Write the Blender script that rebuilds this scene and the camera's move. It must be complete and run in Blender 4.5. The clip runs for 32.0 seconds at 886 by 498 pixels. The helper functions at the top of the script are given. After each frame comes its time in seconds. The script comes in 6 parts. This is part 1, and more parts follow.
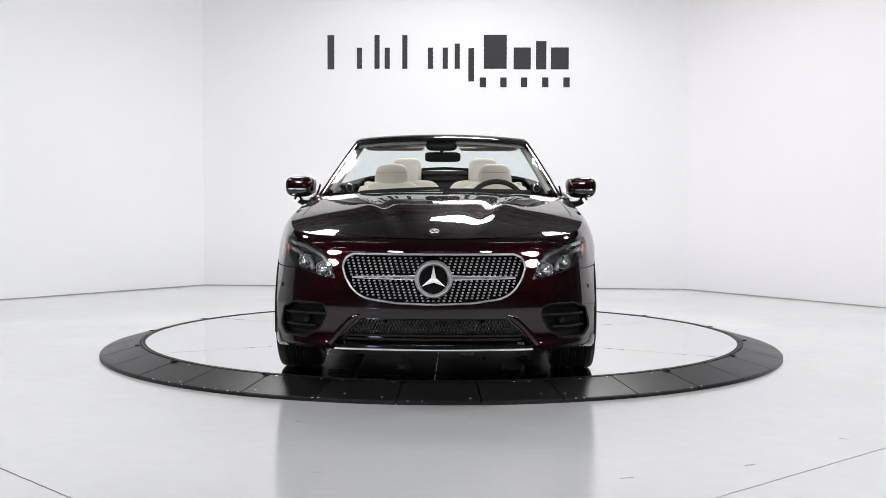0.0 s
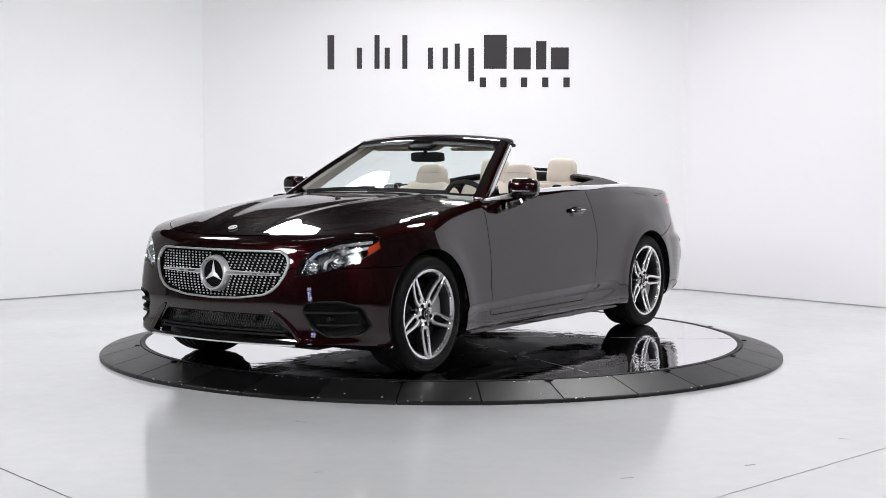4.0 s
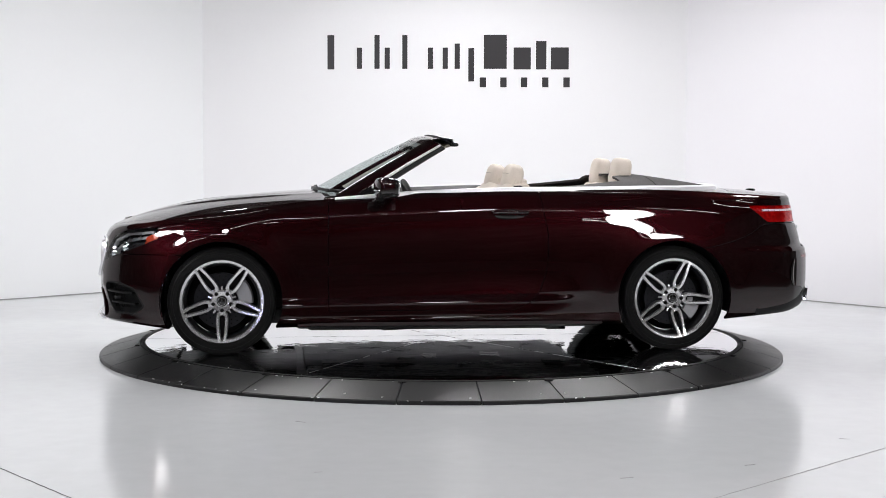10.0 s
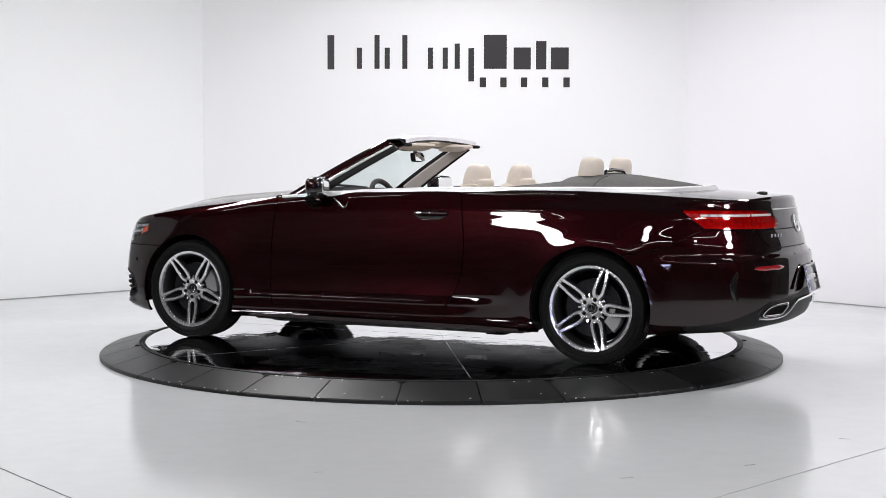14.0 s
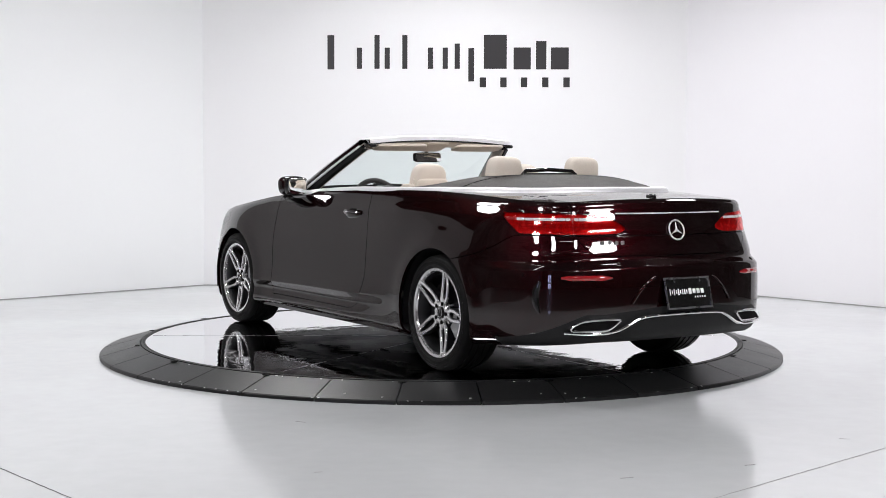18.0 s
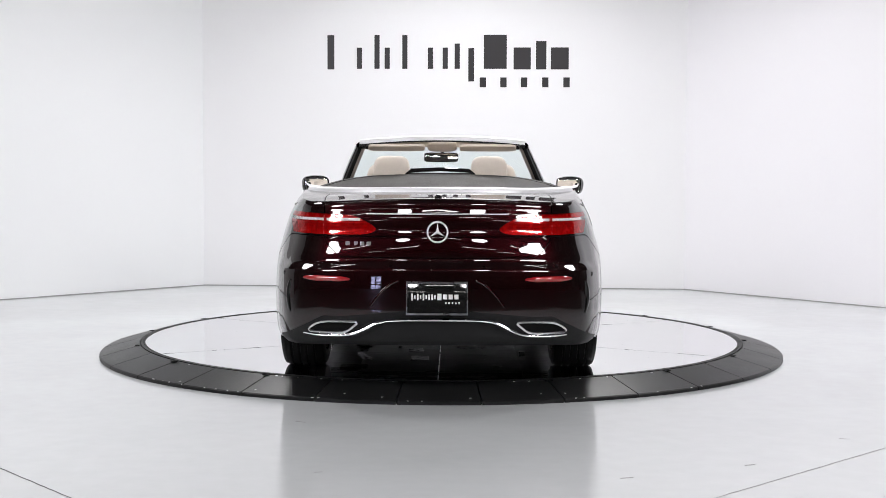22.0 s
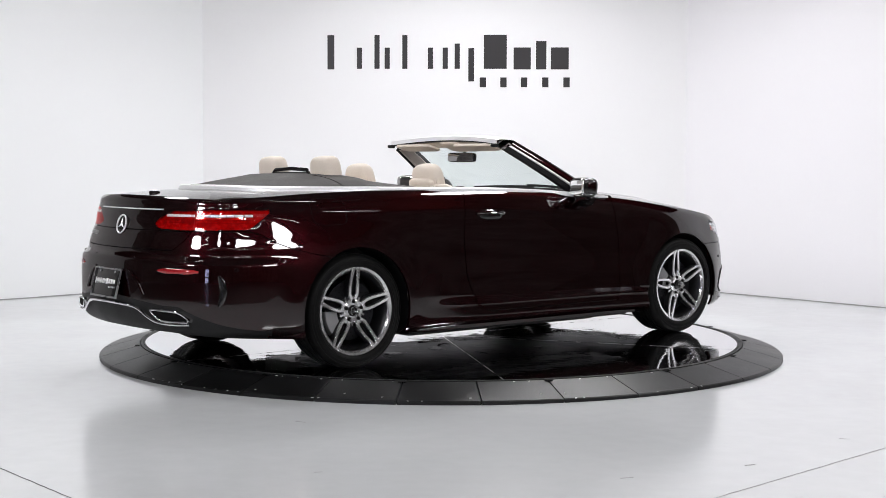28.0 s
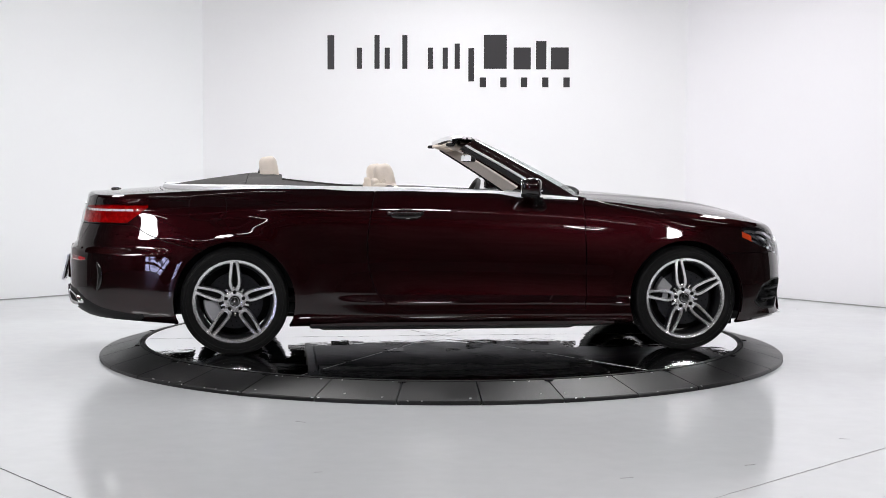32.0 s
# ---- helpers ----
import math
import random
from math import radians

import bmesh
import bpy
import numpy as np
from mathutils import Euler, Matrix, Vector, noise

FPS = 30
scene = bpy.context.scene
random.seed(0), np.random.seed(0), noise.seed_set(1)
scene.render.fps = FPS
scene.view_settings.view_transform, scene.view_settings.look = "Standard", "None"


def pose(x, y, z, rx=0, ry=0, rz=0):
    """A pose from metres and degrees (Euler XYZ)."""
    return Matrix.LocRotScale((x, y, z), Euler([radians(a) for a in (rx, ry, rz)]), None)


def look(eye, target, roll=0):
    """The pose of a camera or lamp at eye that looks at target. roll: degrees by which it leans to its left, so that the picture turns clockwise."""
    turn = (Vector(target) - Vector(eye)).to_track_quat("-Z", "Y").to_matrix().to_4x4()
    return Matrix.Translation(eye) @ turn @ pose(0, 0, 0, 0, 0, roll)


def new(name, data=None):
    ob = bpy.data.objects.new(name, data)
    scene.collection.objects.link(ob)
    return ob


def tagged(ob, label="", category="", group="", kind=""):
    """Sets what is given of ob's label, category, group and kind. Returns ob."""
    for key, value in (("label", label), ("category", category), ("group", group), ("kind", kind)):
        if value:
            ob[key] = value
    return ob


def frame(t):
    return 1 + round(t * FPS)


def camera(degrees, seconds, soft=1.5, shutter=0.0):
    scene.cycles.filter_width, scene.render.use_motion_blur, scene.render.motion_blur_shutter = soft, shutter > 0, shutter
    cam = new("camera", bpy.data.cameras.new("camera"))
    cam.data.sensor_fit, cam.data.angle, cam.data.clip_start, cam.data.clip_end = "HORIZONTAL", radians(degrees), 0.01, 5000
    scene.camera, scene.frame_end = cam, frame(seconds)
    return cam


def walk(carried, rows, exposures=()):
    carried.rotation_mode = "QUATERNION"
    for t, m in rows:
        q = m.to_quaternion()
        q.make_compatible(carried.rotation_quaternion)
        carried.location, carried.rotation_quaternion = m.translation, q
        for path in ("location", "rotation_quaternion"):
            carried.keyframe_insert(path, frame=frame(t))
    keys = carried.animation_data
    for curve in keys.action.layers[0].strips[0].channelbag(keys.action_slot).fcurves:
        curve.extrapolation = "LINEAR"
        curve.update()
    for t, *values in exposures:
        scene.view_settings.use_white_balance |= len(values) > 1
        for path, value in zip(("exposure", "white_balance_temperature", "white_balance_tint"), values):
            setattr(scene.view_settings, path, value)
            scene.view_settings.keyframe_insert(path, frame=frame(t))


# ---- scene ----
# world metres, floor at z = 0, turntable centre at the origin, the camera looks along +y
TABLE_Z = 0.086
EYE = Vector((0.0, -9.519, 1.268))
cam = camera(35.79, 32.0, soft=0.25)
PITCH, YAW, ROLL = -3.478, 0.052, 0.218
AIM = EYE + Vector((math.sin(radians(YAW)) * math.cos(radians(PITCH)), math.cos(radians(YAW)) * math.cos(radians(PITCH)), math.sin(radians(PITCH))))
walk(cam, [(0, look(EYE, AIM, ROLL)), (32, look(EYE, AIM, ROLL))])

# ---------------------------------------------------------------- light
world = bpy.data.worlds.new("world")
world.use_nodes = True
world.node_tree.nodes["Background"].inputs[0].default_value = (0.9, 0.95, 1.0, 1)
world.node_tree.nodes["Background"].inputs[1].default_value = 0.02
scene.world = world
scene.view_settings.exposure = 0.0
SOFTBOX_POWER = 34.5

# ---------------------------------------------------------------- materials


def mat(name, color, rough=0.5, metal=0.0, coat=0.0, vary=0.08, scale=6.0, fine=120.0, bump=0.0, bump_scale=80.0, rough_vary=0.05, island=0.0, **extra):
    """A principled material with two scales of colour variation, varied gloss and fine relief."""
    m = bpy.data.materials.new(name)
    m.use_nodes = True
    nt = m.node_tree
    n, l = nt.nodes, nt.links
    b = n["Principled BSDF"]
    b.inputs["Metallic"].default_value = metal
    b.inputs["Coat Weight"].default_value = coat
    b.inputs["Coat Roughness"].default_value = 0.02
    for key, value in extra.items():
        b.inputs[key.replace("_", " ")].default_value = value
    tc = n.new("ShaderNodeTexCoord")
    big, small = n.new("ShaderNodeTexNoise"), n.new("ShaderNodeTexNoise")
    big.inputs["Scale"].default_value, small.inputs["Scale"].default_value = scale, fine
    big.inputs["Detail"].default_value = 4
    l.new(tc.outputs["Object"], big.inputs["Vector"])
    l.new(tc.outputs["Object"], small.inputs["Vector"])
    add = n.new("ShaderNodeMath")
    add.operation = "ADD"
    l.new(big.outputs["Fac"], add.inputs[0])
    l.new(small.outputs["Fac"], add.inputs[1])
    last = add.outputs[0]
    if island:
        info, mul, sm = n.new("ShaderNodeObjectInfo"), n.new("ShaderNodeMath"), n.new("ShaderNodeMath")
        mul.operation, sm.operation = "MULTIPLY_ADD", "ADD"
        mul.inputs[1].default_value, mul.inputs[2].default_value = island, -island / 2
        l.new(info.outputs["Random"], mul.inputs[0])
        l.new(last, sm.inputs[0])
        l.new(mul.outputs[0], sm.inputs[1])
        last = sm.outputs[0]
    ramp = n.new("ShaderNodeMapRange")
    ramp.inputs["From Min"].default_value, ramp.inputs["From Max"].default_value = 0.6, 1.4
    ramp.inputs["To Min"].default_value, ramp.inputs["To Max"].default_value = 1 - vary, 1 + vary
    l.new(last, ramp.inputs["Value"])
    mix = n.new("ShaderNodeVectorMath")
    mix.operation = "SCALE"
    mix.inputs[0].default_value = color[:3]
    l.new(ramp.outputs[0], mix.inputs["Scale"])
    l.new(mix.outputs[0], b.inputs["Base Color"])
    rr = n.new("ShaderNodeMapRange")
    rr.inputs["From Min"].default_value, rr.inputs["From Max"].default_value = 0.3, 0.7
    rr.inputs["To Min"].default_value, rr.inputs["To Max"].default_value = max(0.0, rough - rough_vary), min(1, rough + rough_vary)
    l.new(big.outputs["Fac"], rr.inputs["Value"])
    l.new(rr.outputs[0], b.inputs["Roughness"])
    if bump:
        bn, bp = n.new("ShaderNodeTexNoise"), n.new("ShaderNodeBump")
        bn.inputs["Scale"].default_value, bn.inputs["Detail"].default_value = bump_scale, 3
        bp.inputs["Strength"].default_value, bp.inputs["Distance"].default_value = bump, 0.002
        l.new(tc.outputs["Object"], bn.inputs["Vector"])
        l.new(bn.outputs["Fac"], bp.inputs["Height"])
        l.new(bp.outputs[0], b.inputs["Normal"])
    return m


def glow(name, color, strength):
    m = bpy.data.materials.new(name)
    m.use_nodes = True
    b = m.node_tree.nodes["Principled BSDF"]
    b.inputs["Base Color"].default_value = (*color, 1)
    b.inputs["Emission Color"].default_value = (*color, 1)
    b.inputs["Emission Strength"].default_value = strength
    return m


def glass(name, color, rough=0.0, sheen=0.9):
    """Thin clear sheet: mostly see-through, with the gloss of glass."""
    m = bpy.data.materials.new(name)
    m.use_nodes = True
    nt = m.node_tree
    n, l = nt.nodes, nt.links
    for x in list(n):
        n.remove(x)
    out, tr, gl, mx, fr, pw, ad = (n.new("ShaderNode" + k) for k in ("OutputMaterial", "BsdfTransparent", "BsdfGlossy", "MixShader", "LayerWeight", "Math", "Math"))
    tr.inputs[0].default_value = (*color, 1)
    gl.inputs["Roughness"].default_value = rough
    fr.inputs["Blend"].default_value = 0.5
    pw.operation, ad.operation = "POWER", "MULTIPLY_ADD"
    pw.inputs[1].default_value = 5.0
    ad.inputs[1].default_value, ad.inputs[2].default_value = sheen, 0.05
    l.new(fr.outputs["Facing"], pw.inputs[0])
    l.new(pw.outputs[0], ad.inputs[0])
    l.new(ad.outputs[0], mx.inputs[0])
    l.new(tr.outputs[0], mx.inputs[1])
    l.new(gl.outputs[0], mx.inputs[2])
    l.new(mx.outputs[0], out.inputs[0])
    return m


WALL = mat("white wall paint", (0.868, 0.868, 0.878), 0.55, vary=0.012, scale=0.6, bump=0.05, bump_scale=40)
WALL_WEST = mat("cool white wall paint", (0.852, 0.864, 0.87), 0.55, vary=0.012, scale=0.6, bump=0.05, bump_scale=40)
WALL_EAST = mat("faintly violet white wall paint", (0.866, 0.856, 0.882), 0.55, vary=0.012, scale=0.6, bump=0.05, bump_scale=40)
DIMWALL = mat("dimmed wall grey", (0.34, 0.33, 0.33), 0.6, vary=0.05, scale=0.6, bump=0.05, bump_scale=40)
FLOOR = mat("grey epoxy floor", (0.625, 0.64, 0.65), 0.15, vary=0.035, scale=0.5, fine=9, rough_vary=0.05, bump=0.015, bump_scale=6, Specular_IOR_Level=0.6)
UNLIT_FLOOR = mat("dark of the unlit shop floor", (0.13, 0.13, 0.13), 0.5, vary=0.3, scale=0.8, fine=14)
DARK = mat("dark shop wall", (0.115, 0.105, 0.105), 0.8, vary=0.7, scale=0.5, fine=2.2)
DARKCEIL = mat("dark ceiling", (0.055, 0.054, 0.056), 0.9, vary=0.2)
RUBBER = mat("black rubber tile", (0.011, 0.011, 0.0115), 0.36, Specular_IOR_Level=0.26, vary=0.9, scale=2.6, fine=300, bump=0.25, bump_scale=220, island=0.5)
JOINT = mat("dark joint", (0.004, 0.004, 0.004), 0.8, Specular_IOR_Level=0.1)
CRACK = mat("dark floor crack", (0.09, 0.09, 0.09), 0.8)
SCUFF_SHADE_GREY = mat("grey of floor joint, scuffs and wall foot shadow", (0.33, 0.33, 0.33), 0.8)
MIRRORDISC = mat("polished steel sheet", (0.80, 0.80, 0.82), 0.035, metal=1.0, vary=0.03, scale=2.0, bump=0.9, bump_scale=5, rough_vary=0.02)
SIGN = mat("charcoal sign vinyl", (0.022, 0.020, 0.022), 0.45)
PAINT = mat("burgundy metallic paint", (0.0115, 0.0011, 0.0018), 0.36, metal=0.8, coat=1.0, Coat_IOR=1.62, vary=0.10, scale=3, fine=900, rough_vary=0.02, Specular_IOR_Level=0.06, Specular_Tint=(0.25, 0.02, 0.05, 1))
BLACKGLOSS = mat("gloss black trim", (0.008, 0.008, 0.008), 0.08, coat=0.5)
PLASTIC = mat("black plastic", (0.008, 0.008, 0.0085), 0.5, bump=0.1, bump_scale=500, Specular_IOR_Level=0.25)
CHROME = mat("chrome", (0.82, 0.82, 0.84), 0.07, metal=1.0, vary=0.02)
SATIN = mat("satin aluminium", (0.62, 0.62, 0.64), 0.28, metal=1.0, vary=0.04)
TYRE = mat("tyre rubber", (0.006, 0.006, 0.006), 0.5, Specular_IOR_Level=0.09, vary=0.15, fine=60, bump=0.1, bump_scale=200)
BRIGHT = mat("bright satin metal", (0.84, 0.84, 0.86), 0.36, metal=0.97, vary=0.04)
RIMFACE = mat("machined alloy", (0.80, 0.80, 0.81), 0.20, metal=0.85, vary=0.05, fine=200)
RIMDARK = mat("grey painted alloy", (0.026, 0.026, 0.028), 0.35, metal=0.7)
STEEL = mat("brake steel", (0.03, 0.03, 0.033), 0.34, metal=1.0, vary=0.1)
CALIPER = mat("silver caliper", (0.30, 0.30, 0.31), 0.45, metal=0.6)
LEATHER = mat("cream leather", (0.70, 0.62, 0.54), 0.5, vary=0.06, scale=8, bump=0.25, bump_scale=260)
DARKTRIM = mat("dark grey soft trim", (0.022, 0.021, 0.021), 0.6, bump=0.2, bump_scale=300)
FABRIC = mat("brown grey cover", (0.030, 0.026, 0.025), 0.65, Specular_IOR_Level=0.25, bump=0.3, bump_scale=400)
REDLENS = mat("red lamp lens", (0.30, 0.008, 0.012), 0.08, coat=1.0, vary=0.15, fine=160)
REDDARK = mat("dark red lamp lens", (0.26, 0.006, 0.009), 0.06, coat=1.0)
AMBER = mat("amber reflector", (0.50, 0.045, 0.008), 0.15, coat=1.0, fine=200)
CLEAR = glass("clear cover", (0.94, 0.96, 0.97))
SCREEN = glass("tinted windscreen", (0.84, 0.91, 0.90), sheen=0.5)
MIRROR = mat("mirror glass", (0.9, 0.9, 0.9), 0.01, metal=1.0, vary=0.0, rough_vary=0.0)
CLEARLENS = mat("lamp projector glass", (0.85, 0.87, 0.90), 0.10, metal=0.8, coat=1.0)
REDGLASS = glass("red clear lens", (0.94, 0.07, 0.07))
REDBACK = mat("red ribbed reflector", (0.34, 0.008, 0.010), 0.25, vary=0.55, scale=40, fine=220, coat=0.5)
SEGMENT = mat("white light segment", (0.85, 0.80, 0.80), 0.2, coat=1.0)
CHROMESATIN = mat("bright aluminium strip", (0.82, 0.82, 0.84), 0.40, metal=0.4, vary=0.02)
LAMPBACK = mat("dark lamp reflector", (0.11, 0.112, 0.12), 0.22, metal=0.8, vary=0.3, scale=30)
SEAMTHREAD = mat("beige seam thread", (0.42, 0.36, 0.31), 0.7)
GREIGE = mat("greige soft trim", (0.50, 0.46, 0.43), 0.6, bump=0.15, bump_scale=300)
SOFT = glow("softbox cloth", (1.0, 0.985, 1.0), SOFTBOX_POWER)
DAYPANE = glow("daylight behind glass", (0.60, 0.62, 1.0), 9.0)


def streaked(m, low, high, scale):
    """Uneven daylight: the glow varies in soft level streaks, as of a yard seen through glass."""
    n, l = m.node_tree.nodes, m.node_tree.links
    tc, mp, ns, mr = (n.new("ShaderNode" + k) for k in ("TexCoord", "Mapping", "TexNoise", "MapRange"))
    mp.inputs["Scale"].default_value = scale
    ns.inputs["Scale"].default_value, ns.inputs["Detail"].default_value = 1.0, 4
    mr.inputs["From Min"].default_value, mr.inputs["From Max"].default_value = 0.42, 0.62
    mr.inputs["To Min"].default_value, mr.inputs["To Max"].default_value = low, high
    l.new(tc.outputs["Object"], mp.inputs["Vector"])
    l.new(mp.outputs[0], ns.inputs["Vector"])
    l.new(ns.outputs["Fac"], mr.inputs["Value"])
    l.new(mr.outputs[0], n["Principled BSDF"].inputs["Emission Strength"])


streaked(DAYPANE, 1.0, 15.0, (1.3, 1.0, 3.2))
TUBE = glow("tube light", (1.0, 0.98, 0.97), 32.0)
WHITEPRINT = mat("white print", (0.8, 0.8, 0.8), 0.4)

# ---------------------------------------------------------------- mesh helpers


def mesh_from(name, verts, faces, material, smooth=False):
    me = bpy.data.meshes.new(name)
    me.from_pydata([tuple(v) for v in verts], [], faces)
    me.materials.append(material)
    if smooth:
        for p in me.polygons:
            p.use_smooth = True
    return me


def part(name, bm, material, parent, label="", smooth=True, angle=40):
    """One mesh object under a thing or a part, from a bmesh or a mesh."""
    if isinstance(bm, bmesh.types.BMesh):
        me = bpy.data.meshes.new(name)
        bmesh.ops.recalc_face_normals(bm, faces=bm.faces)
        bm.to_mesh(me)
        bm.free()
    else:
        me = bm
    if not me.materials:
        me.materials.append(material)
    if smooth:
        me.polygons.foreach_set("use_smooth", [True] * len(me.polygons))
        me.set_sharp_from_angle(angle=radians(angle))
    ob = new(name, me)
    ob.parent = parent
    if label:
        ob["label"] = label
    return ob


def box(bm, c, s, rot=None, bevel=0.0, segs=2):
    """A bevelled box added to bm."""
    m = Matrix.Translation(c) @ (rot.to_4x4() if rot else Matrix()) @ Matrix.Diagonal((*s, 1))
    r = bmesh.ops.create_cube(bm, size=1, matrix=m)
    if bevel:
        es = list({e for v in r["verts"] for e in v.link_edges})
        bmesh.ops.bevel(bm, geom=es, offset=bevel, segments=segs, affect="EDGES", profile=0.6)
    return bm


def revolve(bm, prof, axis="y", n=48, c=(0, 0, 0), a0=0.0, a1=2 * math.pi):
    """Turns the profile (radius, height) about an axis through c."""
    full = abs(a1 - a0 - 2 * math.pi) < 1e-6
    cols = n if full else n + 1
    rings = []
    for i in range(cols):
        a = a0 + (a1 - a0) * i / n
        ca, sa = math.cos(a), math.sin(a)
        row = []
        for r, h in prof:
            p = {"y": (r * ca, h, r * sa), "z": (r * ca, r * sa, h), "x": (h, r * ca, r * sa)}[axis]
            row.append(bm.verts.new((p[0] + c[0], p[1] + c[1], p[2] + c[2])))
        rings.append(row)
    for i in range(n):
        a, b = rings[i], rings[(i + 1) % cols]
        for j in range(len(prof) - 1):
            bm.faces.new((a[j], a[j + 1], b[j + 1], b[j]))
    return bm


def sweep(bm, pts, prof, closed=False, up=(0, 0, 1), cap=True, scale=None):
    """Carries the closed profile (side, up) along pts."""
    pts = [Vector(p) for p in pts]
    n = len(pts)
    rows = []
    for i, p in enumerate(pts):
        a = pts[i - 1] if (i or closed) else p
        b = pts[(i + 1) % n] if (i < n - 1 or closed) else p
        t = (b - a).normalized()
        s = t.cross(Vector(up))
        s = s.normalized() if s.length > 1e-5 else Vector((1, 0, 0))
        w = s.cross(t)
        k = scale[i] if scale else 1.0
        rows.append([bm.verts.new(p + (s * x + w * y) * k) for x, y in prof])
    k = len(prof)
    for i in range(n if closed else n - 1):
        a, b = rows[i], rows[(i + 1) % n]
        for j in range(k):
            bm.faces.new((a[j], a[(j + 1) % k], b[(j + 1) % k], b[j]))
    if cap and not closed:
        bm.faces.new(rows[0])
        bm.faces.new(rows[-1][::-1])
    return bm


def circle(r, n=8, sy=1.0):
    return [(r * math.cos(2 * math.pi * i / n), sy * r * math.sin(2 * math.pi * i / n)) for i in range(n)]


def curve_fn(xs, ys):
    """A smooth curve through the points (monotone where they are)."""
    xs, ys = np.array(xs, float), np.array(ys, float)
    h = np.diff(xs)
    d = np.diff(ys) / h
    m = np.zeros(len(xs))
    m[0], m[-1] = d[0], d[-1]
    for i in range(1, len(xs) - 1):
        if d[i - 1] * d[i] > 0:
            w1, w2 = 2 * h[i] + h[i - 1], h[i] + 2 * h[i - 1]
            m[i] = (w1 + w2) / (w1 / d[i - 1] + w2 / d[i])

    def f(x):
        x = np.clip(np.asarray(x, float), xs[0], xs[-1])
        i = np.clip(np.searchsorted(xs, x) - 1, 0, len(xs) - 2)
        t = (x - xs[i]) / h[i]
        return (ys[i] * (1 + 2 * t) * (1 - t) ** 2 + m[i] * h[i] * t * (1 - t) ** 2 + ys[i + 1] * t * t * (3 - 2 * t) + m[i + 1] * h[i] * t * t * (t - 1))
    return f


# ---------------------------------------------------------------- the studio
TOP = 3.02
# plan of the walls: a bay of flat white walls, then the dark shop round the camera
BAY = [(-6.5, -0.6), (-4.40, 2.91), (-2.50, 4.87), (2.50, 4.58), (5.30, 1.25), (5.5, 0.5)]


def wall(name, a, b, height, material, thick=0.15, base=0.0):
    a, b = Vector((*a, 0)), Vector((*b, 0))
    t = (b - a).normalized()
    nrm = Vector((-t.y, t.x, 0)) * thick
    bm = bmesh.new()
    lo, hi = base, height
    v = [bm.verts.new(p + Vector((0, 0, z))) for z in (lo, hi) for p in (a, b, b + nrm, a + nrm)]
    for f in ((0, 1, 5, 4), (1, 2, 6, 5), (2, 3, 7, 6), (3, 0, 4, 7), (4, 5, 6, 7), (3, 2, 1, 0)):
        bm.faces.new([v[i] for i in f])
    ob = part(name, bm, material, None, smooth=False)
    return tagged(ob, kind="structure")


